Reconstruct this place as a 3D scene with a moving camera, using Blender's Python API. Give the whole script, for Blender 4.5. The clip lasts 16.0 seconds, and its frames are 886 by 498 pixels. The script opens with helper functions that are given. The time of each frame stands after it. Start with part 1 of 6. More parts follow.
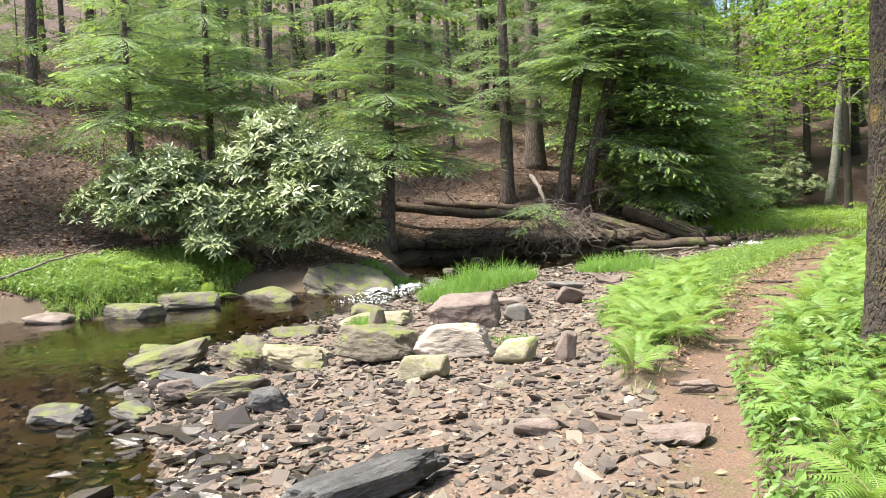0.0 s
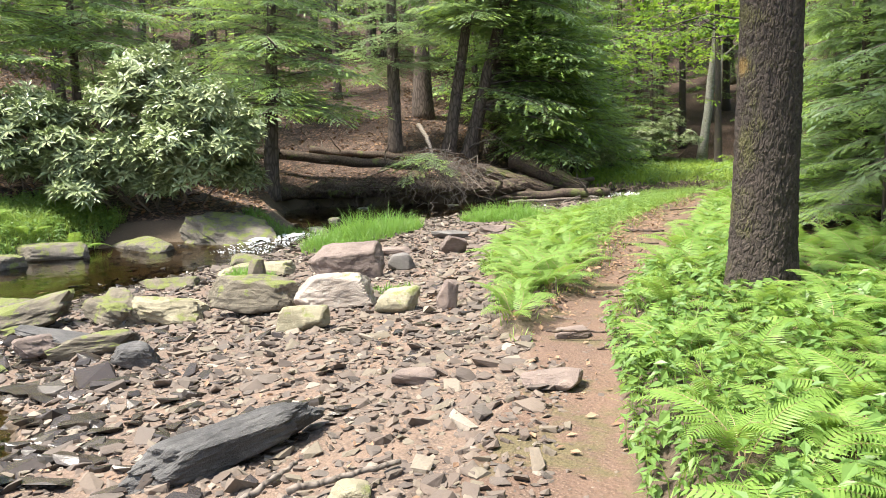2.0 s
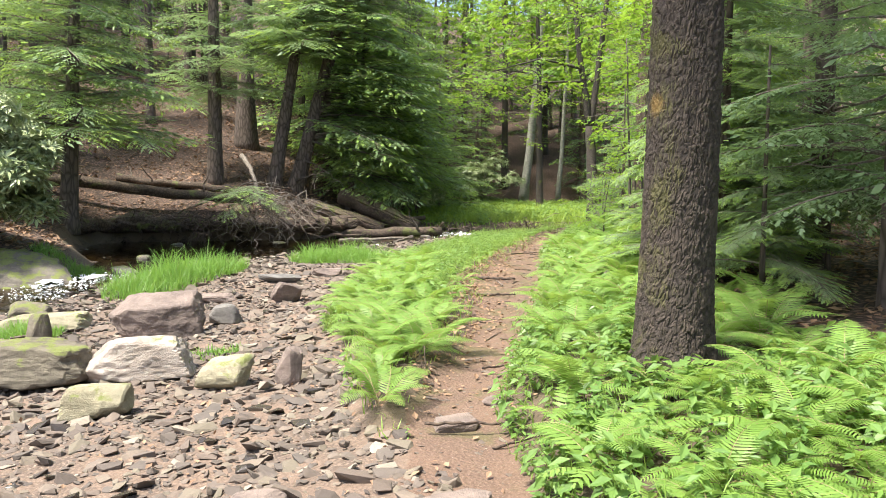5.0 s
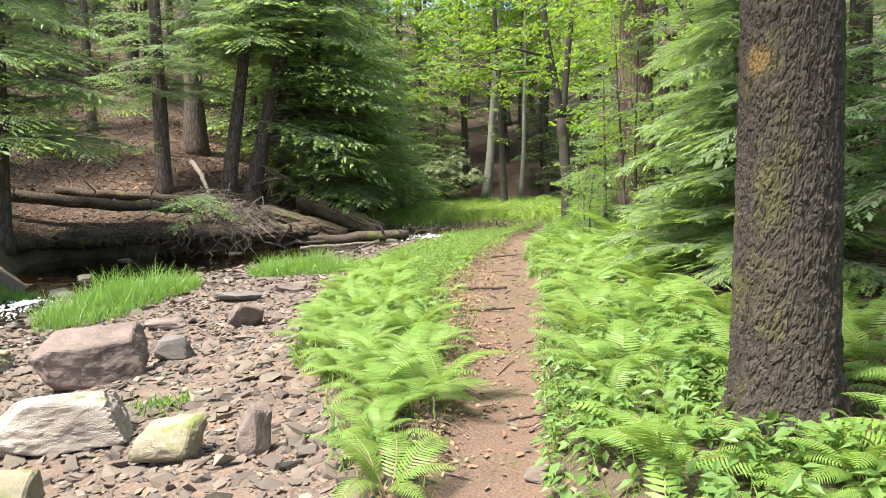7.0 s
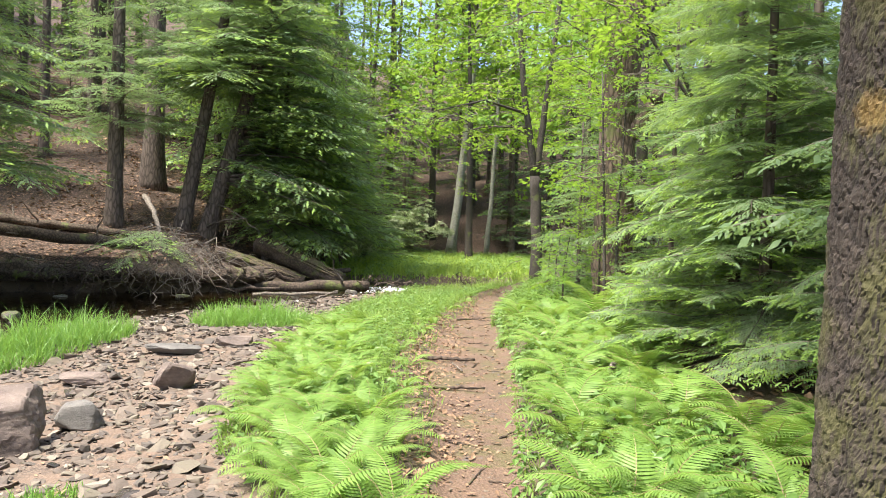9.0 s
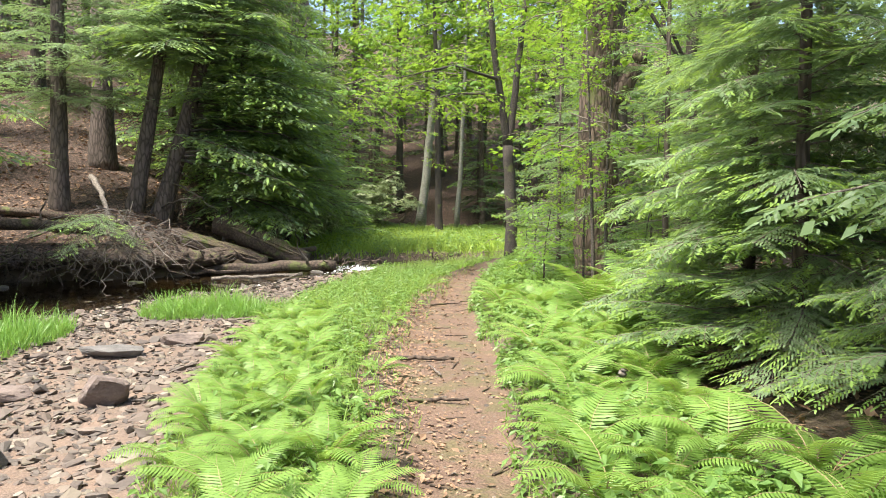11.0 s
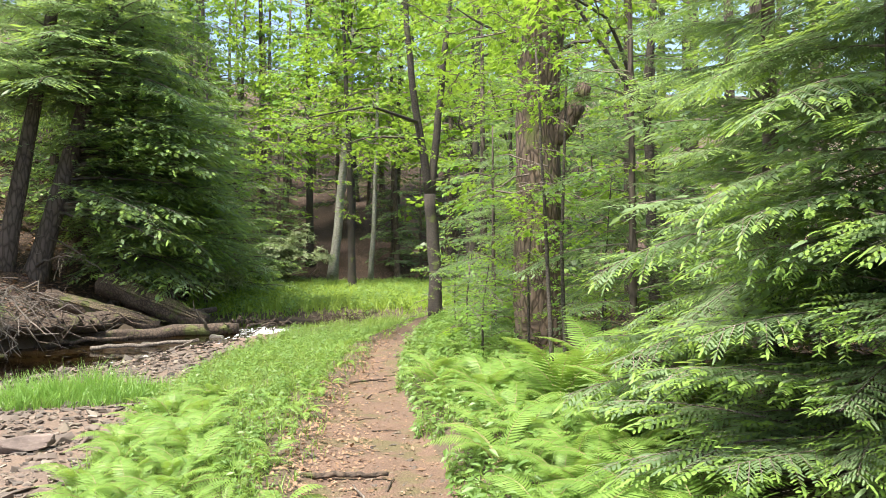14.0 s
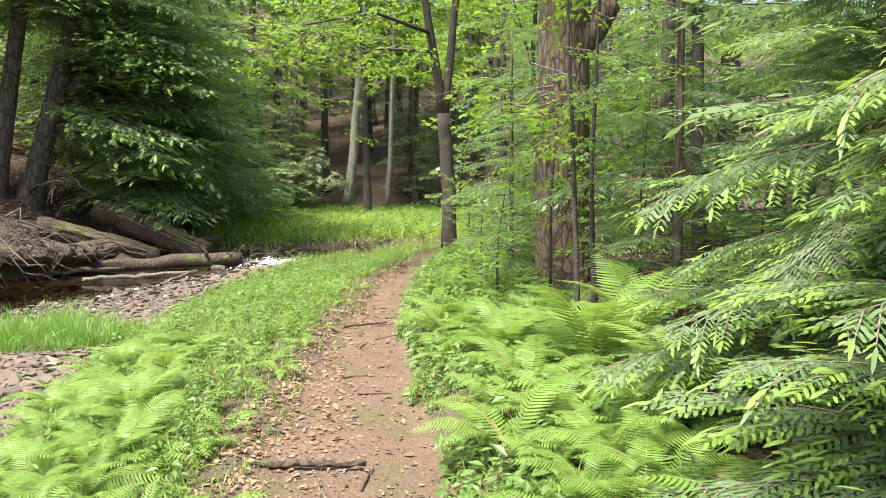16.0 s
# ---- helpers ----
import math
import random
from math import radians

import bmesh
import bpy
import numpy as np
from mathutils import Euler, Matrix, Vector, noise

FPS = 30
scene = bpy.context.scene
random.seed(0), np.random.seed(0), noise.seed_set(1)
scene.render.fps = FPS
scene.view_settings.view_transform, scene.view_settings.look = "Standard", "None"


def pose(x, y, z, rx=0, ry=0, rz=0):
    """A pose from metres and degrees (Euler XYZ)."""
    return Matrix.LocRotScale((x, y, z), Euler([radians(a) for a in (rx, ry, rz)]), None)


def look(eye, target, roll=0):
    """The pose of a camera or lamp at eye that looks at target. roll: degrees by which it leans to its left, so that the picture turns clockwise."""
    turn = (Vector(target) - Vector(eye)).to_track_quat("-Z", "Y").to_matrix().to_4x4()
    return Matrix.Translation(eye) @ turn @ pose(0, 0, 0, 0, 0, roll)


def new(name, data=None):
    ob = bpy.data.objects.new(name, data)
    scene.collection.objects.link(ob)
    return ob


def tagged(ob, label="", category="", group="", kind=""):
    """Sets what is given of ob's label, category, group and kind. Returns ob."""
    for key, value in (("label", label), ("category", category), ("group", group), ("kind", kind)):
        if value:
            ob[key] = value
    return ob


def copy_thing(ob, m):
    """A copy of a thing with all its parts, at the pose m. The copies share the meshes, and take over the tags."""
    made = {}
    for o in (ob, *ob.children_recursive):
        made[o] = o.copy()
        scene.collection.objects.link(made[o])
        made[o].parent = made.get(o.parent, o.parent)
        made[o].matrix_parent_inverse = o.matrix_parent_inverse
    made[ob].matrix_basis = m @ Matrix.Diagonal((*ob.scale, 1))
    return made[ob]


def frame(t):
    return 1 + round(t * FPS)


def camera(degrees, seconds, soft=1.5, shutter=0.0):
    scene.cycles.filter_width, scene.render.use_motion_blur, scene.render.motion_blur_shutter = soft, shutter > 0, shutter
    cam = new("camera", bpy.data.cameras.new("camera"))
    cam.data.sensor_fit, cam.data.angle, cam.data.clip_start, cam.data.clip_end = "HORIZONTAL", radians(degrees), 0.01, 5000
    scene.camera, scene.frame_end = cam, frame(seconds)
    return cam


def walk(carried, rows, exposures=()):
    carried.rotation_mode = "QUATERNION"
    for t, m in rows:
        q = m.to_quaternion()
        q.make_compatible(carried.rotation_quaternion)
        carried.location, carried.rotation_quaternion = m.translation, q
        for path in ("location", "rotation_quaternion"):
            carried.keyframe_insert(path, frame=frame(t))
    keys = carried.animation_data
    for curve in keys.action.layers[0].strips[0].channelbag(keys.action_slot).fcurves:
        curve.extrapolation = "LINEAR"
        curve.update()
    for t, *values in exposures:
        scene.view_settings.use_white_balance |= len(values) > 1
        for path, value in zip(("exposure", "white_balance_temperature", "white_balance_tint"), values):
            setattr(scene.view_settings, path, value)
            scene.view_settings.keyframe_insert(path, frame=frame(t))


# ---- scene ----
cam = camera(59.3, 16.0, 0.9)
PATH = [
    (0, (0.898, 2.632, 1.243), (-0.039, 4.397, 1.15), -2.1),
    (0.5, (0.877, 2.655, 1.221), (-0.022, 4.434, 1.05), -1.8),
    (1, (0.906, 2.642, 1.225), (0.016, 4.421, 1.017), -1.9),
    (1.5, (0.926, 2.682, 1.222), (0.06, 4.471, 0.999), -1.9),
    (2, (0.908, 2.783, 1.214), (0.232, 4.651, 0.985), -1.4),
    (2.5, (0.805, 2.92, 1.199), (0.444, 4.876, 0.986), -0.3),
    (3, (0.692, 3.065, 1.189), (0.451, 5.041, 1.001), 0.2),
    (3.5, (0.564, 3.185, 1.223), (0.332, 5.164, 1.056), -0.3),
    (4, (0.529, 3.424, 1.229), (0.292, 5.403, 1.068), 0.9),
    (4.2, (0.487, 3.509, 1.239), (0.23, 5.486, 1.081), 0.9),
    (6.3, (0.015, 4.772, 1.293), (-0.16, 6.76, 1.161), -0.8),
    (6.5, (-0.046, 4.913, 1.277), (-0.218, 6.901, 1.142), -1.0),
    (7, (-0.11, 5.252, 1.284), (-0.24, 7.242, 1.138), -1.7),
    (7.5, (-0.129, 5.539, 1.323), (-0.233, 7.533, 1.215), -0.2),
    (8, (-0.226, 5.808, 1.328), (-0.311, 7.805, 1.271), 0.9),
    (8.5, (-0.28, 6.02, 1.347), (-0.322, 8.02, 1.322), 1.1),
    (9, (-0.222, 6.296, 1.36), (-0.253, 8.296, 1.345), 1.9),
    (9.2, (-0.206, 6.394, 1.385), (-0.234, 8.394, 1.377), 2.2),
    (11.3, (-0.297, 7.67, 1.48), (-0.234, 9.667, 1.387), 0.2),
    (11.5, (-0.344, 7.81, 1.479), (-0.264, 9.807, 1.396), 0.1),
    (12, (-0.438, 8.089, 1.547), (-0.246, 10.079, 1.501), -1.2),
    (12.5, (-0.419, 8.424, 1.537), (-0.195, 10.412, 1.549), -1.2),
    (13, (-0.38, 8.764, 1.521), (-0.126, 10.748, 1.543), -0.8),
    (13.5, (-0.38, 9.175, 1.581), (-0.112, 11.156, 1.616), -0.6),
    (14, (-0.338, 9.423, 1.578), (-0.063, 11.404, 1.621), -0.4),
    (14.5, (-0.172, 9.778, 1.554), (0.112, 11.756, 1.612), 1.6),
    (15, (-0.088, 10.164, 1.525), (0.178, 12.146, 1.484), 2.3),
    (15.5, (-0.065, 10.505, 1.558), (0.194, 12.487, 1.473), 0.0),
    (16, (0.017, 10.839, 1.593), (0.235, 12.822, 1.446), -0.3),
]
walk(cam, [(t, look(eye, target, roll)) for t, eye, target, roll in PATH])

# ---------------------------------------------------------------- light
world = bpy.data.worlds.new("sky_world")
scene.world = world
world.use_nodes = True
wn = world.node_tree.nodes
sky = wn.new("ShaderNodeTexSky")
sky.sky_type, sky.sun_disc = "NISHITA", False
SUN_EL, SUN_ROT = radians(64), radians(230)
sky.sun_elevation, sky.sun_rotation = SUN_EL, SUN_ROT
sky.air_density, sky.dust_density, sky.ozone_density = 1.0, 3.0, 1.0
wn["Background"].inputs["Strength"].default_value = 0.118
world.node_tree.links.new(sky.outputs[0], wn["Background"].inputs["Color"])

sun = new("sun", bpy.data.lights.new("sun", "SUN"))
sun.data.energy, sun.data.angle, sun.data.color = 3.6, radians(8), (1.0, 0.95, 0.84)
sun_dir = Vector((math.sin(SUN_ROT) * math.cos(SUN_EL), math.cos(SUN_ROT) * math.cos(SUN_EL), math.sin(SUN_EL)))
sun.matrix_world = look(sun_dir * 60, (0, 0, 0))
scene.view_settings.exposure = 1.78

rng = np.random.default_rng(7)


# ---------------------------------------------------------------- materials
def material(name):
    m = bpy.data.materials.new(name)
    m.use_nodes = True
    t = m.node_tree
    return m, t.nodes, t.links, t.nodes["Principled BSDF"]


def tex(n, l, kind, coord, **kw):
    t = n.new(kind)
    for k, v in kw.items():
        if k in t.inputs:
            t.inputs[k].default_value = v
    l.new(coord, t.inputs["Vector"])
    return t


def ramp(n, l, fac, stops):
    r = n.new("ShaderNodeValToRGB")
    while len(r.color_ramp.elements) < len(stops):
        r.color_ramp.elements.new(0.5)
    for e, (p, c) in zip(r.color_ramp.elements, stops):
        e.position, e.color = p, (*c, 1) if len(c) == 3 else c
    l.new(fac, r.inputs["Fac"])
    return r.outputs["Color"]


def mix(n, l, fac, a, b, blend="MIX"):
    m = n.new("ShaderNodeMix")
    m.data_type, m.blend_type = "RGBA", blend
    for s, v in ((0, fac), (6, a), (7, b)):
        if isinstance(v, (int, float)):
            m.inputs[s].default_value = v
        elif isinstance(v, tuple):
            m.inputs[s].default_value = (*v, 1)
        else:
            l.new(v, m.inputs[s])
    return m.outputs[2]


def calc(n, l, op, a, b=0.0, clamp=False):
    m = n.new("ShaderNodeMath")
    m.operation, m.use_clamp = op, clamp
    for s, v in ((0, a), (1, b)):
        if isinstance(v, (int, float)):
            m.inputs[s].default_value = v
        else:
            l.new(v, m.inputs[s])
    return m.outputs[0]


def bump(n, l, bsdf, height, strength, distance, under=None):
    b = n.new("ShaderNodeBump")
    b.inputs["Strength"].default_value, b.inputs["Distance"].default_value = strength, distance
    l.new(height, b.inputs["Height"])
    if under is not None:
        l.new(under, b.inputs["Normal"])
    l.new(b.outputs[0], bsdf.inputs["Normal"])
    return b.outputs[0]


def leaf_material(name, dark, light, through_colour, gloss=0.45, thin=0.4, spread=0.5, spec=0.4):
    """Leaf: colour varies by leaf and by plant, light shines through it."""
    m, n, l, b = material(name)
    info, geo = n.new("ShaderNodeObjectInfo"), n.new("ShaderNodeNewGeometry")
    noise_t = tex(n, l, "ShaderNodeTexNoise", geo.outputs["Position"], Scale=0.9, Detail=3.0)
    f = calc(n, l, "MULTIPLY", geo.outputs["Random Per Island"], spread)
    f = calc(n, l, "ADD", f, calc(n, l, "MULTIPLY", info.outputs["Random"], 0.25))
    f = calc(n, l, "ADD", f, calc(n, l, "MULTIPLY", noise_t.outputs["Fac"], 0.45), True)
    col = mix(n, l, f, dark, light)
    l.new(col, b.inputs["Base Color"])
    b.inputs["Roughness"].default_value = gloss
    b.inputs["Specular IOR Level"].default_value = spec
    tr = n.new("ShaderNodeBsdfTranslucent")
    l.new(mix(n, l, 0.75, col, through_colour), tr.inputs["Color"])
    ms = n.new("ShaderNodeMixShader")
    ms.inputs[0].default_value = thin
    l.new(b.outputs[0], ms.inputs[1])
    l.new(tr.outputs[0], ms.inputs[2])
    l.new(ms.outputs[0], n["Material Output"].inputs["Surface"])
    return m


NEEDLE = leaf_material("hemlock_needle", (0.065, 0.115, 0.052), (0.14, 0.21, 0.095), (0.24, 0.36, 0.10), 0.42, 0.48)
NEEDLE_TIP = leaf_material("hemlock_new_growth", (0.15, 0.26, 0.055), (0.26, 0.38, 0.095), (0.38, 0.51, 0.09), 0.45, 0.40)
# lighter and darker copies of the needle, light and shade put into its colour
NEEDLE_MID = leaf_material("hemlock_lit_needle", (0.115, 0.185, 0.088), (0.21, 0.29, 0.145), (0.30, 0.42, 0.14), 0.45, 0.45)
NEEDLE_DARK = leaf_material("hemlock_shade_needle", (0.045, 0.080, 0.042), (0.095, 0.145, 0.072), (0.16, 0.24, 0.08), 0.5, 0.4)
FERN = leaf_material("fern_frond", (0.110, 0.21, 0.036), (0.220, 0.345, 0.074), (0.32, 0.46, 0.065), 0.5, 0.38)
GRASS = leaf_material("grass_blade", (0.13, 0.230, 0.038), (0.25, 0.37, 0.088), (0.38, 0.49, 0.09), 0.45, 0.45)
SEDGE = leaf_material("sedge_blade", (0.085, 0.20, 0.030), (0.20, 0.35, 0.075), (0.29, 0.46, 0.07), 0.4, 0.4)
WEED = leaf_material("weed_leaf", (0.085, 0.175, 0.040), (0.19, 0.30, 0.08), (0.28, 0.41, 0.075), 0.42, 0.4)
MAPLE = leaf_material("maple_leaf", (0.09, 0.20, 0.03), (0.18, 0.33, 0.05), (0.36, 0.52, 0.05), 0.45, 0.5)
RHODO = leaf_material("rhododendron_leaf", (0.085, 0.13, 0.045), (0.32, 0.37, 0.185), (0.16, 0.24, 0.07), 0.36, 0.12, 0.8, 0.5)
LITTER = leaf_material("fallen_leaf", (0.11, 0.062, 0.035), (0.30, 0.19, 0.12), (0.22, 0.12, 0.06), 0.8, 0.1, 0.9)
STRAW = leaf_material("dry_stem", (0.20, 0.13, 0.07), (0.38, 0.29, 0.17), (0.25, 0.18, 0.1), 0.8, 0.1, 0.9)


def bark_material(name, deep, plate, scale=9.0, stretch=0.28, moss=0.0, strength=0.9):
    m, n, l, b = material(name)
    geo = n.new("ShaderNodeNewGeometry")
    mp = n.new("ShaderNodeMapping")
    mp.inputs["Scale"].default_value = (1, 1, stretch)
    l.new(geo.outputs["Position"], mp.inputs["Vector"])
    v = tex(n, l, "ShaderNodeTexVoronoi", mp.outputs[0], Scale=scale)
    v.feature = "DISTANCE_TO_EDGE"
    fine = tex(n, l, "ShaderNodeTexNoise", mp.outputs[0], Scale=scale * 5, Detail=6.0)
    big = tex(n, l, "ShaderNodeTexNoise", geo.outputs["Position"], Scale=1.6, Detail=4.0)
    crack = ramp(n, l, v.outputs["Distance"], [(0.0, (0, 0, 0)), (0.22, (1, 1, 1))])
    h = mix(n, l, 0.45, crack, fine.outputs["Color"])
    col = mix(n, l, ramp(n, l, h, [(0.2, (0, 0, 0)), (0.75, (1, 1, 1))]), deep, plate)
    col = mix(n, l, calc(n, l, "MULTIPLY", big.outputs["Fac"], 0.5), col, tuple(c * 0.6 for c in plate))
    if moss:
        mm = tex(n, l, "ShaderNodeTexNoise", geo.outputs["Position"], Scale=3.2, Detail=6.0)
        col = mix(n, l, ramp(n, l, mm.outputs["Fac"], [(0.62 - moss * 0.2, (0, 0, 0)), (0.72 - moss * 0.2, (0.8, 0.8, 0.8))]), col, (0.10, 0.12, 0.03))
    l.new(col, b.inputs["Base Color"])
    b.inputs["Roughness"].default_value = 0.9
    bump(n, l, b, h, strength, 0.02)
    return m


BARK = bark_material("hemlock_bark", (0.035, 0.025, 0.02), (0.14, 0.108, 0.09))


def plate_bark():
    """Flaking bark whose deep cracks are dark; the plates are in the mesh."""
    m, n, l, b = material("flaky_grey_brown_bark")
    geo, at = n.new("ShaderNodeNewGeometry"), n.new("ShaderNodeAttribute")
    at.attribute_name = "plate"
    n1 = tex(n, l, "ShaderNodeTexNoise", geo.outputs["Position"], Scale=45.0, Detail=7.0, Roughness=0.7)
    n2 = tex(n, l, "ShaderNodeTexNoise", geo.outputs["Position"], Scale=5.0, Detail=5.0)
    n3 = tex(n, l, "ShaderNodeTexNoise", geo.outputs["Position"], Scale=3.0, Detail=7.0, Roughness=0.65)
    col = mix(n, l, ramp(n, l, n1.outputs["Fac"], [(0.35, (0, 0, 0)), (0.7, (1, 1, 1))]), (0.017, 0.013, 0.010), (0.072, 0.054, 0.042))
    col = mix(n, l, ramp(n, l, n2.outputs["Fac"], [(0.4, (0, 0, 0)), (0.7, (0.7, 0.7, 0.7))]), col, (0.056, 0.041, 0.032))
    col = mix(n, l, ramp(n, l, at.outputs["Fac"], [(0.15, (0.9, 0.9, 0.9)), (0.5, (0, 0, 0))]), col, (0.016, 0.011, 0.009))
    sep = n.new("ShaderNodeSeparateXYZ")
    l.new(geo.outputs["Normal"], sep.inputs[0])
    side = calc(n, l, "ADD", n3.outputs["Fac"], calc(n, l, "MULTIPLY", sep.outputs["X"], -0.13))
    col = mix(n, l, ramp(n, l, side, [(0.58, (0, 0, 0)), (0.70, (0.65, 0.65, 0.65))]), col, (0.080, 0.078, 0.020))
    spot = n.new("ShaderNodeVectorMath")
    spot.operation, spot.inputs[1].default_value = "DISTANCE", (1.01, 8.65, 1.80)
    l.new(geo.outputs["Position"], spot.inputs[0])
    worn = calc(n, l, "ADD", spot.outputs["Value"], calc(n, l, "MULTIPLY", n1.outputs["Fac"], 0.12))
    col = mix(n, l, ramp(n, l, worn, [(0.09, (0.6, 0.6, 0.6)), (0.14, (0, 0, 0))]), col, (0.27, 0.17, 0.05))
    l.new(col, b.inputs["Base Color"])
    b.inputs["Roughness"].default_value = 0.9
    bump(n, l, b, n1.outputs["Fac"], 0.7, 0.012)
    return m


BARK_BIG = plate_bark()
BARK_GIANT = bark_material("old_furrowed_bark", (0.035, 0.024, 0.018), (0.19, 0.135, 0.10), 13.0, 0.3, 0.35, 1.0)
BARK_GREY = bark_material("pale_smooth_bark", (0.15, 0.145, 0.12), (0.30, 0.295, 0.25), 5.0, 1.5, 0.1, 0.2)
BARK_YOUNG = bark_material("dark_speckled_bark", (0.025, 0.02, 0.016), (0.085, 0.07, 0.058), 24.0, 1.2, 0.1, 0.4)
DEADWOOD = bark_material("weathered_dead_wood", (0.06, 0.048, 0.038), (0.21, 0.175, 0.145), 16.0, 0.6, 0.0, 0.5)
LOGWOOD = bark_material("dark_rotting_log", (0.022, 0.015, 0.011), (0.10, 0.07, 0.05), 12.0, 0.8, 0.25, 0.8)
SPLITWOOD = bark_material("mossy_split_log", (0.04, 0.029, 0.018), (0.23, 0.18, 0.11), 18.0, 1.0, 0.55, 0.8)
TWIG = bark_material("twig_wood", (0.06, 0.045, 0.035), (0.22, 0.18, 0.15), 40.0, 1.0, 0.0, 0.2)


def rock_material(name, a, b_, moss=0.0, wet=0.0, lichen=0.3):
    m, n, l, b = material(name)
    geo, info = n.new("ShaderNodeNewGeometry"), n.new("ShaderNodeObjectInfo")
    add = n.new("ShaderNodeVectorMath")
    add.operation = "ADD"
    l.new(geo.outputs["Position"], add.inputs[0])
    l.new(info.outputs["Random"], add.inputs[1])
    p = add.outputs[0]
    n1 = tex(n, l, "ShaderNodeTexNoise", p, Scale=3.0, Detail=8.0, Roughness=0.6)
    n2 = tex(n, l, "ShaderNodeTexNoise", p, Scale=22.0, Detail=8.0, Roughness=0.7)
    n3 = tex(n, l, "ShaderNodeTexNoise", p, Scale=140.0, Detail=3.0)
    mp = n.new("ShaderNodeMapping")
    mp.inputs["Scale"].default_value, mp.inputs["Rotation"].default_value = (2, 2, 26), (0.25, 0.15, 0)
    l.new(p, mp.inputs["Vector"])
    layer = tex(n, l, "ShaderNodeTexNoise", mp.outputs[0], Scale=1.2, Detail=5.0)
    col = mix(n, l, ramp(n, l, n1.outputs["Fac"], [(0.3, (0, 0, 0)), (0.7, (1, 1, 1))]), a, b_)
    col = mix(n, l, ramp(n, l, n2.outputs["Fac"], [(0.5, (0, 0, 0)), (0.66, (lichen, lichen, lichen))]), col, tuple(min(0.6, c * 1.6) for c in b_))
    col = mix(n, l, ramp(n, l, layer.outputs["Fac"], [(0.35, (0.22, 0.22, 0.22)), (0.46, (0, 0, 0))]), col, tuple(c * 0.45 for c in a))
    if moss:
        sep = n.new("ShaderNodeSeparateXYZ")
        l.new(geo.outputs["Normal"], sep.inputs[0])
        n4 = tex(n, l, "ShaderNodeTexNoise", p, Scale=5.0, Detail=7.0, Roughness=0.65)
        f = calc(n, l, "ADD", n4.outputs["Fac"], calc(n, l, "MULTIPLY", sep.outputs["Z"], 0.14))
        f = ramp(n, l, f, [(0.70 - 0.2 * moss, (0, 0, 0)), (0.78 - 0.2 * moss, (0.85, 0.85, 0.85))])
        mossy = mix(n, l, n3.outputs["Fac"], (0.05, 0.07, 0.012), (0.22, 0.25, 0.05))
        col = mix(n, l, f, col, mossy)
    l.new(col, b.inputs["Base Color"])
    b.inputs["Roughness"].default_value = 0.85 - 0.55 * wet
    h = mix(n, l, 0.5, n2.outputs["Color"], n3.outputs["Color"])
    h = mix(n, l, 0.2, h, layer.outputs["Color"])
    bump(n, l, b, h, 0.9, 0.04)
    return m


ROCK_GREY = rock_material("grey_sandstone", (0.075, 0.07, 0.065), (0.19, 0.175, 0.16))
ROCK_DARK = rock_material("dark_grey_slab_stone", (0.035, 0.034, 0.034), (0.11, 0.105, 0.10), 0.0, 0.1, 0.35)
ROCK_BROWN = rock_material("brown_purple_sandstone", (0.10, 0.075, 0.065), (0.24, 0.185, 0.155))
ROCK_WHITE = rock_material("pale_sandstone", (0.25, 0.205, 0.165), (0.43, 0.37, 0.315), 0.12, 0.0, 0.3)
ROCK_MOSS = rock_material("mossy_tan_sandstone", (0.055, 0.046, 0.034), (0.18, 0.155, 0.112), 0.5)
ROCK_LICHEN = rock_material("yellowish_lichened_stone", (0.17, 0.15, 0.095), (0.33, 0.295, 0.20), 0.3)
ROCK_WET = rock_material("wet_dark_stone", (0.05, 0.045, 0.04), (0.12, 0.105, 0.09), 0.35, 0.9)
ROCK_BANK = rock_material("mossy_ledge_rock", (0.05, 0.043, 0.035), (0.16, 0.14, 0.11), 0.6)


def pebble_material(name, wet=0.0):
    m, n, l, b = material(name)
    info, geo = n.new("ShaderNodeObjectInfo"), n.new("ShaderNodeNewGeometry")
    r = calc(n, l, "FRACT", calc(n, l, "ADD", info.outputs["Random"], geo.outputs["Random Per Island"]))
    col = ramp(n, l, r, [(0.0, (0.045, 0.036, 0.029)), (0.25, (0.135, 0.098, 0.072)), (0.5, (0.078, 0.066, 0.054)), (0.72, (0.185, 0.142, 0.106)), (0.88, (0.15, 0.128, 0.085)), (1.0, (0.34, 0.29, 0.23))])
    fine = tex(n, l, "ShaderNodeTexNoise", geo.outputs["Position"], Scale=60.0, Detail=6.0)
    col = mix(n, l, calc(n, l, "MULTIPLY", fine.outputs["Fac"], 0.7), col, (0.10, 0.08, 0.07))
    if wet:
        col = mix(n, l, 0.75, col, (0.02, 0.016, 0.012))
    l.new(col, b.inputs["Base Color"])
    b.inputs["Roughness"].default_value = 0.82 - 0.55 * wet
    bump(n, l, b, fine.outputs["Fac"], 0.5, 0.01)
    return m


PEBBLE = pebble_material("shale_stone")
PEBBLE_WET = pebble_material("wet_shale_stone", 1.0)


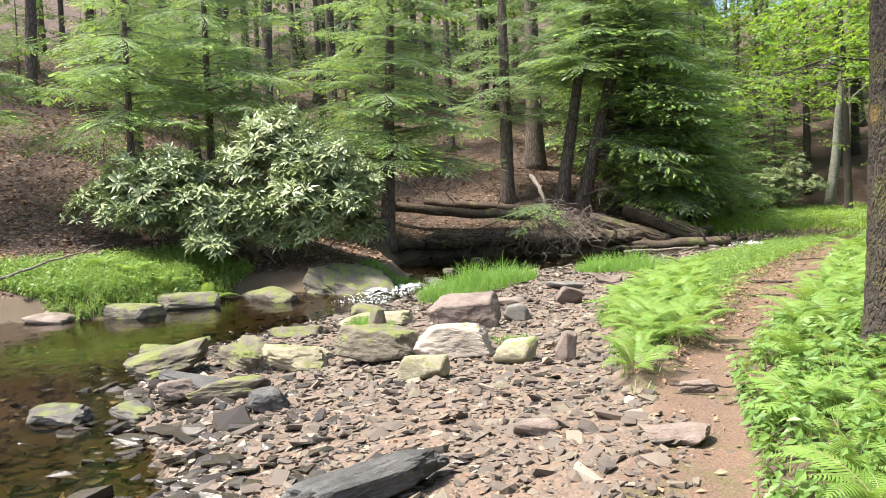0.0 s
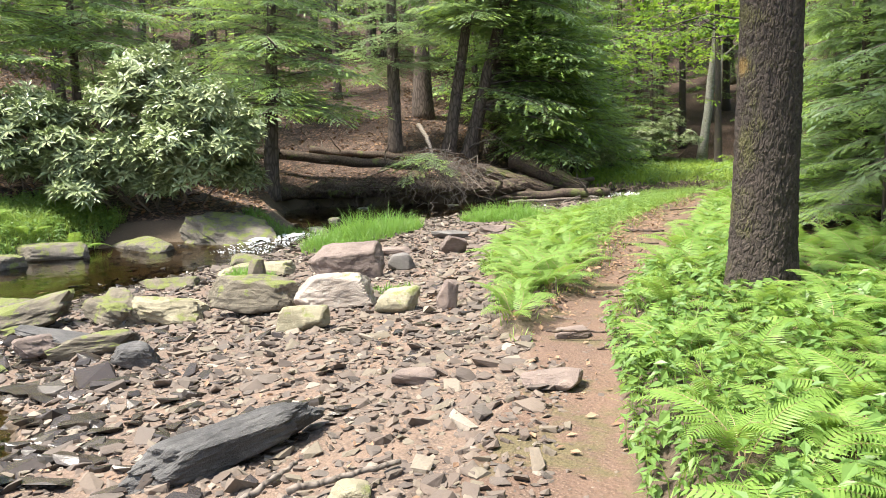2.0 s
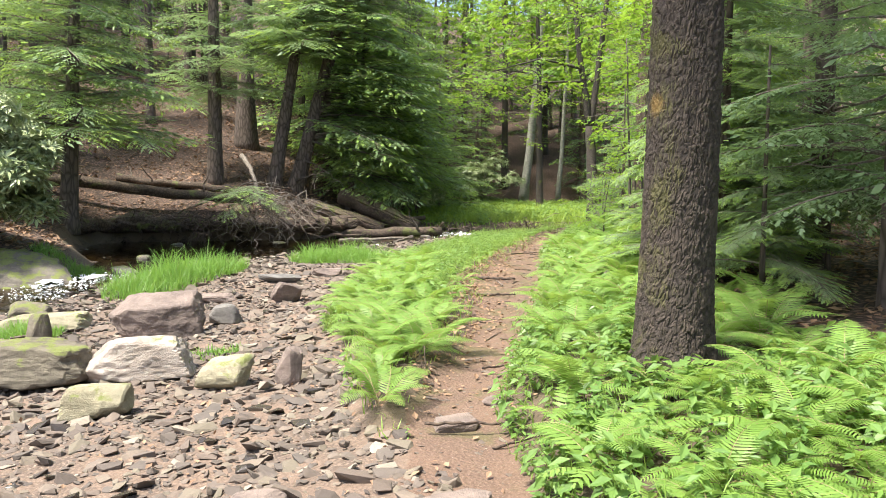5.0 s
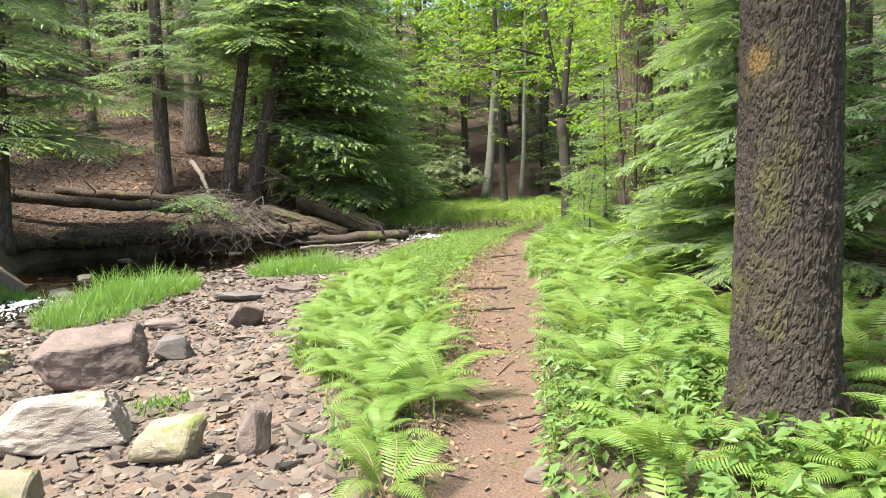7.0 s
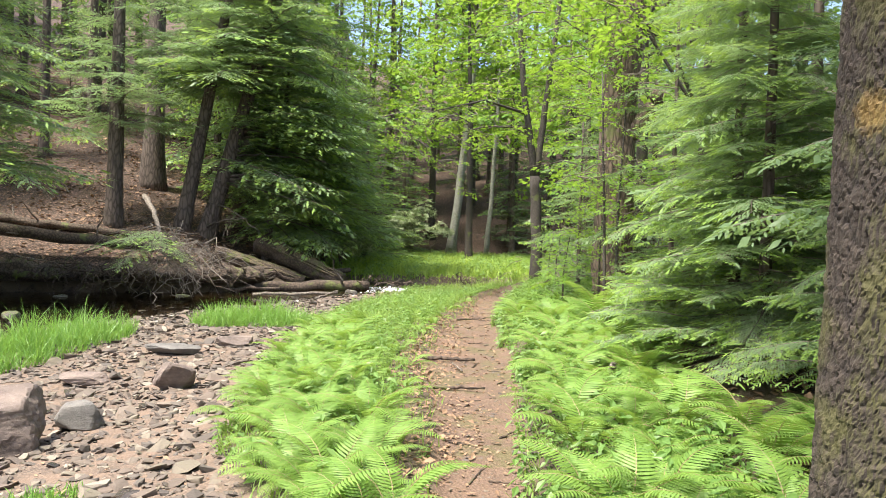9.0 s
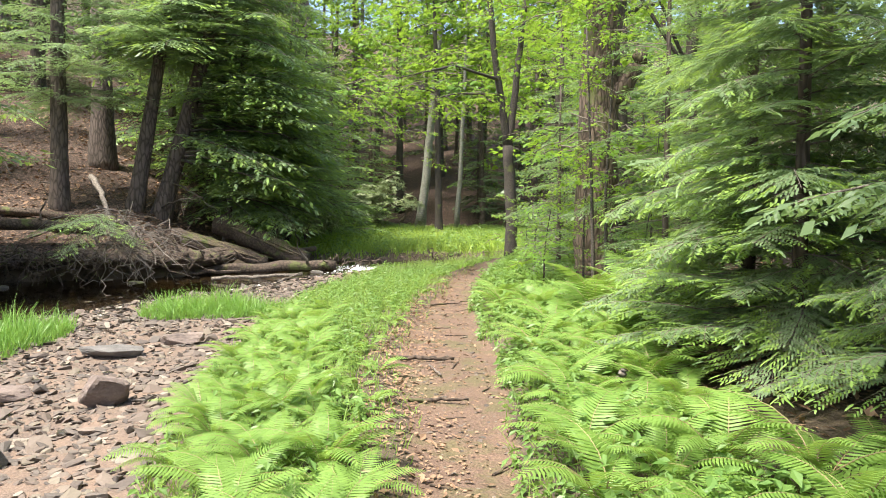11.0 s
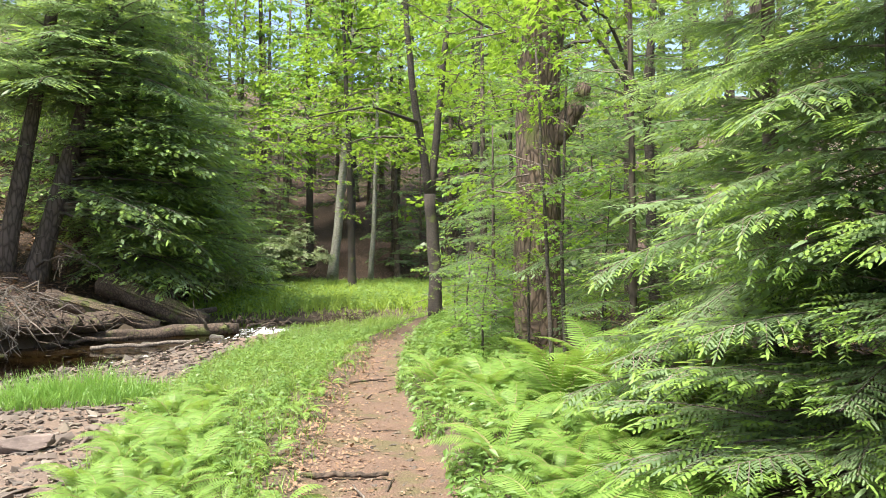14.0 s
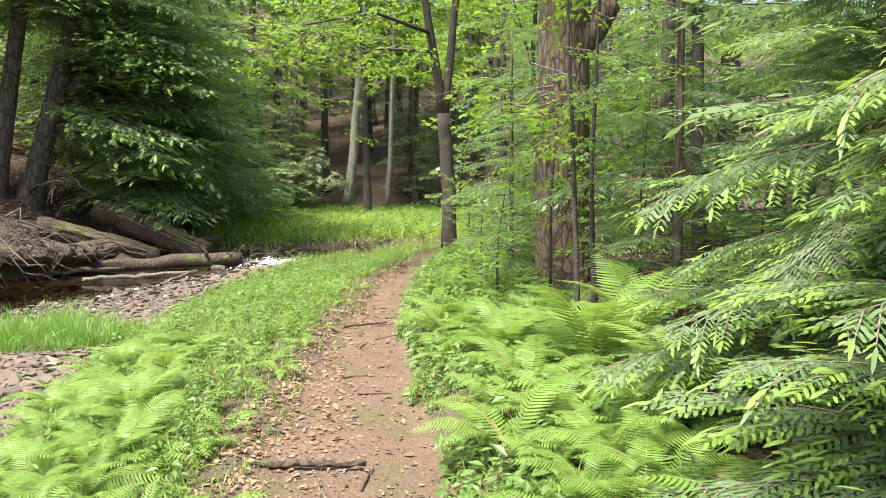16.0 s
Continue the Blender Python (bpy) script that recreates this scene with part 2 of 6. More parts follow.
def ground_material():
    """Forest floor: soil, gravel, trodden path and leaf litter, mixed by where each lies."""
    m, n, l, b = material("forest_ground")
    geo = n.new("ShaderNodeNewGeometry")
    p = geo.outputs["Position"]

    def mask(name, edge=0.35):
        a = n.new("ShaderNodeAttribute")
        a.attribute_name = name
        nz = tex(n, l, "ShaderNodeTexNoise", p, Scale=5.0, Detail=6.0, Roughness=0.65)
        f = calc(n, l, "ADD", a.outputs["Fac"], calc(n, l, "MULTIPLY", calc(n, l, "SUBTRACT", nz.outputs["Fac"], 0.5), edge * 2))
        return ramp(n, l, f, [(0.4, (0, 0, 0)), (0.6, (1, 1, 1))])

    n1 = tex(n, l, "ShaderNodeTexNoise", p, Scale=2.0, Detail=8.0, Roughness=0.65)
    n2 = tex(n, l, "ShaderNodeTexNoise", p, Scale=30.0, Detail=8.0, Roughness=0.7)
    soil = mix(n, l, n2.outputs["Fac"], (0.035, 0.025, 0.016), (0.13, 0.095, 0.06))
    vor = tex(n, l, "ShaderNodeTexVoronoi", p, Scale=45.0)
    vor2 = tex(n, l, "ShaderNodeTexVoronoi", p, Scale=24.0)
    grav = mix(n, l, vor.outputs["Color"], (0.085, 0.06, 0.046), (0.235, 0.175, 0.13))
    grav = mix(n, l, ramp(n, l, vor.outputs["Distance"], [(0.3, (0, 0, 0)), (0.62, (1, 1, 1))]), grav, (0.09, 0.065, 0.05))
    grav = mix(n, l, ramp(n, l, n1.outputs["Fac"], [(0.4, (0, 0, 0)), (0.6, (0.8, 0.8, 0.8))]), grav, mix(n, l, n2.outputs["Fac"], (0.10, 0.065, 0.045), (0.26, 0.18, 0.13)))
    dirt = mix(n, l, n2.outputs["Fac"], (0.050, 0.029, 0.020), (0.175, 0.110, 0.076))
    dirt = mix(n, l, ramp(n, l, n1.outputs["Fac"], [(0.42, (0, 0, 0)), (0.62, (0.7, 0.7, 0.7))]), dirt, (0.150, 0.092, 0.062))
    vor3 = tex(n, l, "ShaderNodeTexVoronoi", p, Scale=70.0)
    dirt = mix(n, l, ramp(n, l, vor3.outputs["Distance"], [(0.15, (0.55, 0.55, 0.55)), (0.45, (0, 0, 0))]), dirt, mix(n, l, vor3.outputs["Color"], (0.05, 0.03, 0.022), (0.30, 0.215, 0.16)))
    n5 = tex(n, l, "ShaderNodeTexNoise", p, Scale=1.5, Detail=9.0, Roughness=0.7)
    dirt = mix(n, l, ramp(n, l, n5.outputs["Fac"], [(0.50, (0, 0, 0)), (0.58, (0.7, 0.7, 0.7))]), dirt, mix(n, l, n2.outputs["Fac"], (0.045, 0.04, 0.015), (0.14, 0.125, 0.05)))
    vl = tex(n, l, "ShaderNodeTexVoronoi", p, Scale=9.0)
    vl2 = tex(n, l, "ShaderNodeTexVoronoi", p, Scale=15.0)
    lit = mix(n, l, vl.outputs["Color"], (0.035, 0.02, 0.014), (0.16, 0.095, 0.065))
    lit = mix(n, l, ramp(n, l, vl2.outputs["Color"], [(0.3, (0, 0, 0)), (0.8, (0.8, 0.8, 0.8))]), lit, (0.20, 0.13, 0.095))
    lit = mix(n, l, ramp(n, l, vl2.outputs["Distance"], [(0.3, (0, 0, 0)), (0.6, (0.9, 0.9, 0.9))]), lit, (0.025, 0.015, 0.01))
    bed = mix(n, l, vor2.outputs["Color"], (0.02, 0.014, 0.008), (0.075, 0.052, 0.03))
    col = mix(n, l, mask("litter"), soil, lit)
    col = mix(n, l, mask("gravel"), col, grav)
    col = mix(n, l, mask("path"), col, dirt)
    col = mix(n, l, mask("bed", 0.1), col, bed)
    l.new(col, b.inputs["Base Color"])
    b.inputs["Roughness"].default_value = 0.92
    h = mix(n, l, 0.4, n2.outputs["Color"], vor.outputs["Distance"])
    bump(n, l, b, h, 0.8, 0.03)
    return m


GROUND = ground_material()


def water_material():
    m, n, l, b = material("creek_water")
    geo = n.new("ShaderNodeNewGeometry")
    mp = n.new("ShaderNodeMapping")
    mp.inputs["Scale"].default_value = (1.0, 0.45, 1)
    l.new(geo.outputs["Position"], mp.inputs["Vector"])
    w1 = tex(n, l, "ShaderNodeTexNoise", mp.outputs[0], Scale=3.0, Detail=3.0)
    w2 = tex(n, l, "ShaderNodeTexNoise", mp.outputs[0], Scale=16.0, Detail=3.0)
    h = mix(n, l, 0.3, w1.outputs["Color"], w2.outputs["Color"])
    clear, shine = n.new("ShaderNodeBsdfTransparent"), n.new("ShaderNodeBsdfGlossy")
    clear.inputs["Color"].default_value = (0.52, 0.45, 0.30, 1)
    shine.inputs["Roughness"].default_value = 0.04
    bp = n.new("ShaderNodeBump")
    bp.inputs["Strength"].default_value, bp.inputs["Distance"].default_value = 0.35, 0.03
    l.new(h, bp.inputs["Height"])
    l.new(bp.outputs[0], shine.inputs["Normal"])
    fr = n.new("ShaderNodeFresnel")
    fr.inputs["IOR"].default_value = 1.33
    l.new(bp.outputs[0], fr.inputs["Normal"])
    ms = n.new("ShaderNodeMixShader")
    l.new(fr.outputs[0], ms.inputs[0])
    l.new(clear.outputs[0], ms.inputs[1])
    l.new(shine.outputs[0], ms.inputs[2])
    l.new(ms.outputs[0], n["Material Output"].inputs["Surface"])
    return m


WATER = water_material()
FOAM, fn, fl, fb = material("white_water")
fb.inputs["Base Color"].default_value, fb.inputs["Roughness"].default_value = (0.8, 0.82, 0.82, 1), 0.35
fnoise = tex(fn, fl, "ShaderNodeTexNoise", fn.new("ShaderNodeNewGeometry").outputs["Position"], Scale=14.0, Detail=6.0)
fl.new(ramp(fn, fl, fnoise.outputs["Fac"], [(0.38, (0.42, 0.43, 0.42)), (0.55, (0.78, 0.80, 0.80))]), fb.inputs["Base Color"])
bump(fn, fl, fb, fnoise.outputs["Fac"], 0.8, 0.05)


# ---------------------------------------------------------------- mesh tools
def mesh_of(name, V, F, mats, I=None, smooth=False):
    V, F = np.asarray(V, np.float32), np.asarray(F, np.int32)
    me = bpy.data.meshes.new(name)
    me.vertices.add(len(V))
    me.vertices.foreach_set("co", V.ravel())
    me.loops.add(F.size)
    me.loops.foreach_set("vertex_index", F.ravel())
    me.polygons.add(len(F))
    me.polygons.foreach_set("loop_start", np.arange(0, F.size, F.shape[1], dtype=np.int32))
    for mt in mats:
        me.materials.append(mt)
    if I is not None:
        me.polygons.foreach_set("material_index", np.asarray(I, np.int32))
    me.polygons.foreach_set("use_smooth", np.full(len(F), smooth))
    me.update(calc_edges=True)
    return me


def part(name, me, parent, m=None, label=""):
    ob = new(name, me)
    ob.parent = parent
    if m is not None:
        ob.matrix_basis = m
    return tagged(ob, label) if label else ob


def join(shapes):
    V, F, I, k = [], [], [], 0
    for v, f, i in shapes:
        V.append(v), F.append(np.asarray(f) + k), I.append(i)
        k += len(v)
    return np.concatenate(V), np.concatenate(F), np.concatenate(I)


def bake(shape, mats):
    """One shape laid out at many poses (k x 4 x 4), joined."""
    v, f, i = shape
    mats = np.asarray(mats, np.float32)
    W = np.einsum("kab,nb->kna", mats[:, :3, :3], v.astype(np.float32)) + mats[:, None, :3, 3]
    F = (f[None] + (np.arange(len(mats)) * len(v))[:, None, None]).reshape(-1, 3)
    return W.reshape(-1, 3), F, np.tile(i, len(mats))


def poses(x, y, z, size, turn, tilt=None, roll=None):
    """Pose matrices: turn about z, tilt about y after that, all in radians; size may have three columns."""
    k = len(x)
    tilt = np.zeros(k) if tilt is None else tilt
    roll = np.zeros(k) if roll is None else roll
    c, s, ct, st, cr, sr = np.cos(turn), np.sin(turn), np.cos(tilt), np.sin(tilt), np.cos(roll), np.sin(roll)
    o, e = np.zeros(k), np.ones(k)
    Rz = np.array([[c, -s, o], [s, c, o], [o, o, e]]).transpose(2, 0, 1)
    Ry = np.array([[ct, o, st], [o, e, o], [-st, o, ct]]).transpose(2, 0, 1)
    Rx = np.array([[e, o, o], [o, cr, -sr], [o, sr, cr]]).transpose(2, 0, 1)
    size = np.asarray(size, float)
    if size.ndim == 1:
        size = np.repeat(size[:, None], 3, 1)
    M = np.tile(np.eye(4), (k, 1, 1))
    M[:, :3, :3] = (Rz @ Ry @ Rx) * size[:, None, :]
    M[:, 0, 3], M[:, 1, 3], M[:, 2, 3] = x, y, z
    return M


def tube(points, radii, sides=8, wob=0.0, seed=0, mat=0, cap=True):
    """A tapered round limb along points."""
    P = np.asarray(points, float)
    R = np.asarray(radii, float)
    g = np.random.default_rng(seed)
    T = np.gradient(P, axis=0)
    T /= np.linalg.norm(T, axis=1)[:, None] + 1e-9
    up = np.where(np.abs(T[:, 2:3]) > 0.9, np.array([[1.0, 0, 0]]), np.array([[0, 0, 1.0]]))
    A = np.cross(T, up)
    A /= np.linalg.norm(A, axis=1)[:, None] + 1e-9
    B = np.cross(T, A)
    a = np.linspace(0, 2 * np.pi, sides, endpoint=False)
    rr = R[:, None] * (1 + wob * g.normal(size=(len(P), sides)))
    V = P[:, None] + rr[..., None] * (np.cos(a)[None, :, None] * A[:, None] + np.sin(a)[None, :, None] * B[:, None])
    V = V.reshape(-1, 3)
    F = []
    for i in range(len(P) - 1):
        for j in range(sides):
            p, q = i * sides + j, i * sides + (j + 1) % sides
            F += [(p, q, q + sides), (p, q + sides, p + sides)]
    if cap:
        k = len(V)
        V = np.concatenate([V, P[[0, -1]]])
        e = (len(P) - 1) * sides
        for j in range(sides):
            F += [(k, (j + 1) % sides, j), (k + 1, e + j, e + (j + 1) % sides)]
    return V, np.array(F), np.full(len(F), mat)


def bent(a, b, n=6, sag=0.0, wob=0.0, seed=0):
    g = np.random.default_rng(seed)
    s = np.linspace(0, 1, n)[:, None]
    P = np.asarray(a, float) * (1 - s) + np.asarray(b, float) * s
    P[:, 2] -= (sag * 4 * s * (1 - s))[:, 0]
    P[1:-1] += wob * g.normal(size=(n - 2, 3))
    return P


# ---------------------------------------------------------------- the lie of the land
NEAR = np.array([(0.6, -8), (-0.5, 0), (-1.9, 4.5), (-3.15, 6.3), (-4.1, 7), (-5.2, 7.7), (-7.1, 9.5), (-7.3, 11.3), (-7.4, 13.7), (-7.5, 15), (-7.5, 17.2), (-7.6, 20), (-6.6, 22), (-5.6, 25), (-4.2, 27.5), (-3.0, 29.3), (-2.1, 31.2), (0, 33.0), (4, 34.6), (14, 36)], float)
FAR = np.array([(-20, -8), (-20, 2), (-16, 9), (-13.8, 11.8), (-12.1, 12.8), (-12.3, 15.4), (-11.4, 16.8), (-9.2, 17.2), (-8.8, 18.5), (-9.6, 20.5), (-12, 23.5), (-13, 25.8), (-12.6, 27.2), (-10, 28.4), (-7.2, 29.6), (-5.2, 32.3), (-4.0, 34.8), (-1, 35.6), (4, 36.6), (14, 38)], float)


def polyline_distance(x, y, L):
    best = np.full(x.shape, 1e9)
    for (ax, ay), (bx, by) in zip(L[:-1], L[1:]):
        ux, uy = bx - ax, by - ay
        t = np.clip(((x - ax) * ux + (y - ay) * uy) / (ux * ux + uy * uy), 0, 1)
        best = np.minimum(best, np.hypot(x - ax - t * ux, y - ay - t * uy))
    return best


def inside(x, y, poly):
    c = np.zeros(x.shape, bool)
    for (ax, ay), (bx, by) in zip(poly, np.roll(poly, -1, 0)):
        with np.errstate(divide="ignore", invalid="ignore"):
            hit = ((ay > y) != (by > y)) & (x < (bx - ax) * (y - ay) / (by - ay + 1e-12) + ax)
        c ^= hit
    return c


CREEK = np.concatenate([NEAR, FAR[::-1]])
BEYOND = np.concatenate([FAR, np.array([(300, 38.5), (300, 400), (-300, 400), (-300, -8)])])


def step_up(v, a, b):
    t = np.clip((v - a) / (b - a), 0, 1)
    return t * t * (3 - 2 * t)


def path_x(y):
    return np.interp(y, [-5, 2, 4, 5.5, 6.75, 7.7, 8.6, 10.3, 13, 16.5, 19.7, 21, 24, 25.5, 27, 29, 33], [0.9, 0.75, 0.5, 0.28, 0.14, 0.0, -0.18, -0.05, 0.0, -0.03, 0.12, 0.33, 0.72, 1.15, 1.75, 2.7, 5.5])


def path_w(y):
    return np.interp(y, [2, 5, 7, 8.6, 10.3, 13, 15, 18, 21, 25, 30], [0.75, 0.5, 0.3, 0.28, 0.24, 0.36, 0.55, 0.45, 0.3, 0.35, 0.4])


def path_z(y):
    return np.interp(y, [0, 6, 7.5, 13, 20, 24, 28, 34, 60], [-0.15, -0.13, -0.09, 0.0, 0.03, 0.15, 0.36, 0.42, 0.5])


def strip_x(y):
    """Where the green strip beside the path gives way to the gravel."""
    return np.interp(y, [7.6, 8.3, 9.2, 10.5, 12, 14, 17, 21, 25, 28, 31, 33], [0.1, -0.75, -0.95, -1.35, -1.95, -2.3, -2.6, -2.85, -2.7, -2.2, -1.6, 0.2])


def water_z(y):
    return np.interp(y, [0, 15.6, 17.6, 29, 31.5, 33], [-0.6, -0.58, -0.42, -0.36, -0.22, -0.18])


def rough(x, y, f, seed=0.0):
    return (np.sin(x * f * 1.3 + 1.7 + seed) * np.cos(y * f * 1.1 + seed * 2) + 0.5 * np.sin(x * f * 2.7 + y * f * 1.9 + seed) + 0.35 * np.cos(y * f * 3.9 - x * f * 3.1 + 2 * seed)) / 1.85


def zones(x, y):
    """Height and cover of the ground at x, y."""
    x, y = np.asarray(x, float), np.asarray(y, float)
    wl, pz, px, pw = water_z(y), path_z(y), path_x(y), path_w(y)
    dN, dF = polyline_distance(x, y, NEAR), polyline_distance(x, y, FAR)
    wet, far = inside(x, y, CREEK), inside(x, y, BEYOND)
    # this side of the creek
    left = px - x
    g = pz - 0.02 - 0.10 * np.clip(left - 0.15, 0, 50)
    g = np.maximum(g, wl + 0.02 + 0.03 * np.clip(dN, 0, 3)) + 0.025 * rough(x, y, 2.1)
    s = step_up(x - strip_x(y), -0.12, 0.3) * step_up(y, 7.9, 8.6)
    low = np.minimum(pz, 0.02)
    strip = pz + (low - pz) * step_up(left, 0.3, 1.2) + 0.05 - 0.11 * np.clip(left - 0.5, 0, 4) + 0.03 * rough(x, y, 3.0, 1.0)
    strip = np.maximum(strip, wl + 0.12)
    z = np.where(x < px, g * (1 - s) + strip * s, pz)
    onpath = 1 - step_up(np.abs(x - px), pw * 0.8, pw * 1.25)
    r = x - px - pw
    bank = pz + 0.16 * step_up(r, -0.05, 0.35) + 0.10 * step_up(r, 0.5, 2.0) + 0.03 * np.clip(r, 0, 9) + 0.42 * np.clip(r - 9, 0, 60) + 0.04 * rough(x, y, 1.7, 2.0)
    z = np.where(x > px, np.maximum(bank, pz) * step_up(r, -0.2, 0.1) + pz * (1 - step_up(r, -0.2, 0.1)), z)
    z = z * (1 - onpath) + (pz - 0.02 + 0.012 * rough(x, y, 4.0)) * onpath
    # beyond it
    slope = np.interp(y, [0, 12, 18, 24, 40], [0.22, 0.24, 0.30, 0.40, 0.42])
    lip = np.interp(y, [10, 13, 17, 20, 26, 30, 34], [0.35, 0.45, 0.4, 0.3, 0.7, 0.6, 0.25])
    hill = wl + lip * step_up(dF, 0.0, 0.45) + slope * np.clip(dF - 0.4, 0, 70) + 0.10 * rough(x, y, 0.9, 3.0) * step_up(dF, 0.5, 4)
    flat = wl + 0.25 * step_up(dF, 0, 0.4) + 0.016 * np.clip(y - 36, 0, 22) + 0.42 * np.clip(y - 60, 0, 70)
    k = step_up(x + 0.12 * (y - 36), -7.0, -4.5) * step_up(y, 33.5, 36)
    k = np.maximum(k, 0.85 * step_up(x, -9.5, -6.5) * step_up(y, 29.0, 31.0) * step_up(dF, 0.2, 0.8))
    z = np.where(far, hill * (1 - k) + flat * k, z)
    bed = wl - np.minimum(0.22, 0.02 + 0.10 * np.minimum(dN, dF)) + 0.03 * rough(x, y, 3.3)
    z = np.where(wet, bed, z)
    # past the end of the walk the near side rises as well
    z = np.where(~far & ~wet, z + 0.42 * np.clip(y - 46, 0, 60), z)
    gravel = np.where(~wet & ~far & (x < px), 1 - s, 0) * (1 - onpath * step_up(y, 7.3, 8.2))
    pathm = onpath * step_up(y, 4.0, 7.0)
    litter = np.where(far, step_up(dF, 0.2, 0.8) * (1 - k), 0) + np.where(~far & (r > 2.0), 0.8, 0) + np.where((y > 60), 1, 0)
    return z, dict(gravel=gravel, path=pathm, litter=np.clip(litter, 0, 1), bed=np.where(wet, 1.0, 0.0))


def zat(x, y):
    return zones(np.atleast_1d(x), np.atleast_1d(y))[0]


def zat1(x, y):
    return float(zat(x, y)[0])


def stretch(dense_a, dense_b, stp, lo, hi, grow=1.16):
    mid = np.arange(dense_a, dense_b, stp)
    up, w, v = [], stp, dense_b
    while v < hi:
        up.append(v)
        w *= grow
        v += w
    dn, w, v = [], stp, dense_a - stp
    while v > lo:
        dn.append(v)
        w *= grow
        v -= w
    return np.concatenate([dn[::-1], mid, up])


gx, gy = stretch(-8.5, 3.5, 0.11, -260, 260, 1.07), stretch(1.5, 22.0, 0.11, -40, 330, 1.045)
GX, GY = np.meshgrid(gx, gy)
gz, cover = zones(GX.ravel(), GY.ravel())
gi = np.arange(len(gx) * len(gy)).reshape(len(gy), len(gx))
quads = np.stack([gi[:-1, :-1], gi[:-1, 1:], gi[1:, 1:], gi[1:, :-1]], -1).reshape(-1, 4)
gme = mesh_of("ground", np.stack([GX.ravel(), GY.ravel(), gz], 1), quads, [GROUND], smooth=True)
for key, val in cover.items():
    gme.attributes.new(key, "FLOAT", "POINT").data.foreach_set("value", np.asarray(val, np.float32))
ground = tagged(new("ground", gme), "brown forest floor with a trodden dirt path, gravel and leaf litter", "ground", kind="structure")

# water: a sheet a little wider than its banks, which cut it off
wx, wy = np.arange(-20.5, 14.5, 0.25), np.arange(-7.5, 39, 0.25)
WX, WY = np.meshgrid(wx, wy)
ok = (inside(WX, WY, CREEK) | (np.minimum(polyline_distance(WX, WY, NEAR), polyline_distance(WX, WY, FAR)) < 0.5))
wi = np.arange(WX.size).reshape(WX.shape)
wq = np.stack([wi[:-1, :-1], wi[:-1, 1:], wi[1:, 1:], wi[1:, :-1]], -1).reshape(-1, 4)
wq = wq[ok.ravel()[wq].all(1)]
wz = water_z(WY) + 0.006 * rough(WX, WY, 5.0)
used, inv = np.unique(wq, return_inverse=True)
water = tagged(new("water", mesh_of("water", np.stack([WX.ravel(), WY.ravel(), wz.ravel()], 1)[used], inv.reshape(-1, 4), [WATER], smooth=True)),
               "clear shallow brown creek water over stones", "water", kind="structure")


# ---------------------------------------------------------------- rocks
def rock_mesh(name, size, seed, mat, sharp=10, detail=4, planes=11, rough_amp=0.03, boxy=0.0):
    """A rounded, broken block: a ball cut back to random planes."""
    g = np.random.default_rng(seed)
    bm = bmesh.new()
    bmesh.ops.create_icosphere(bm, subdivisions=detail, radius=1.0)
    D = np.array([v.co[:] for v in bm.verts])
    F = np.array([[v.index for v in f.verts] for f in bm.faces])
    bm.free()
    N = g.normal(size=(planes, 3))
    N /= np.linalg.norm(N, axis=1)[:, None]
    dist = g.uniform(0.66, 0.95, planes)
    box = np.array([(1, 0, 0), (-1, 0, 0), (0, 1, 0), (0, -1, 0), (0, 0, 1), (0, 0, -1)], float)
    box += g.normal(scale=0.16, size=box.shape)
    N, dist = np.concatenate([N, box]), np.concatenate([dist, np.full(6, 0.80 - 0.12 * boxy)])
    dots = np.clip(D @ N.T, 0, None) / dist
    sharp = sharp * 2
    r = 1 / (np.sum(dots ** sharp, 1) ** (1 / sharp))
    V = D * r[:, None]
    V += rough_amp * D * np.array([1.6 * noise.noise(Vector(p * 2.3) + Vector((seed * 3.7, 0, 0))) + 0.9 * noise.noise(Vector(p * 6.0) + Vector((0, seed, 0))) + 0.45 * noise.noise(Vector(p * 15.0)) for p in V])[:, None]
    V = V / np.abs(V).max(0) * np.asarray(size) / 2
    return mesh_of(name, V, F, [mat], smooth=False)


def rock(name, x, y, size, turn, label, mat, seed, sink=0.12, tilt=(0, 0), z=None, sharp=10, detail=4, boxy=0.0, group="", rough_amp=0.03):
    me = rock_mesh(name, size, seed, mat, sharp, detail, rough_amp=rough_amp, boxy=boxy)
    ob = tagged(new(name, me), label, "rock", group)
    zz = (zat1(x, y) if z is None else z) + size[2] * (0.5 - sink)
    ob.matrix_world = pose(x, y, zz, tilt[0], tilt[1], turn)
    return ob


rock("boulder", -3.88, 12.2, (1.05, 0.8, 0.70), 10, "large brown angular boulder on the gravel bar", ROCK_BROWN, 3, 0.2, sharp=14, boxy=0.2, detail=5)
rock("boulder", -3.04, 10.2, (1.08, 0.60, 0.43), 14, "pale pinkish sandstone block leaning on a longer one", ROCK_WHITE, 8, 0.1, (-7, -5), sharp=20, boxy=0.9, detail=5)
rock("boulder", -3.95, 10.05, (1.15, 0.55, 0.46), 6, "long mossy grey-tan block on the gravel bar", ROCK_MOSS, 15, 0.02, (-3, 0), sharp=16, boxy=1.0, detail=5, rough_amp=0.05)
rock("standing_stone", -4.84, 11.45, (0.27, 0.2, 0.52), 20, "small upright pointed tan stone", ROCK_MOSS, 21, 0.05, (0, 6))
rock("boulder", -2.72, 9.0, (0.56, 0.40, 0.28), 5, "yellowish lichened stone in front of the blocks", ROCK_LICHEN, 33, 0.1, sharp=13)
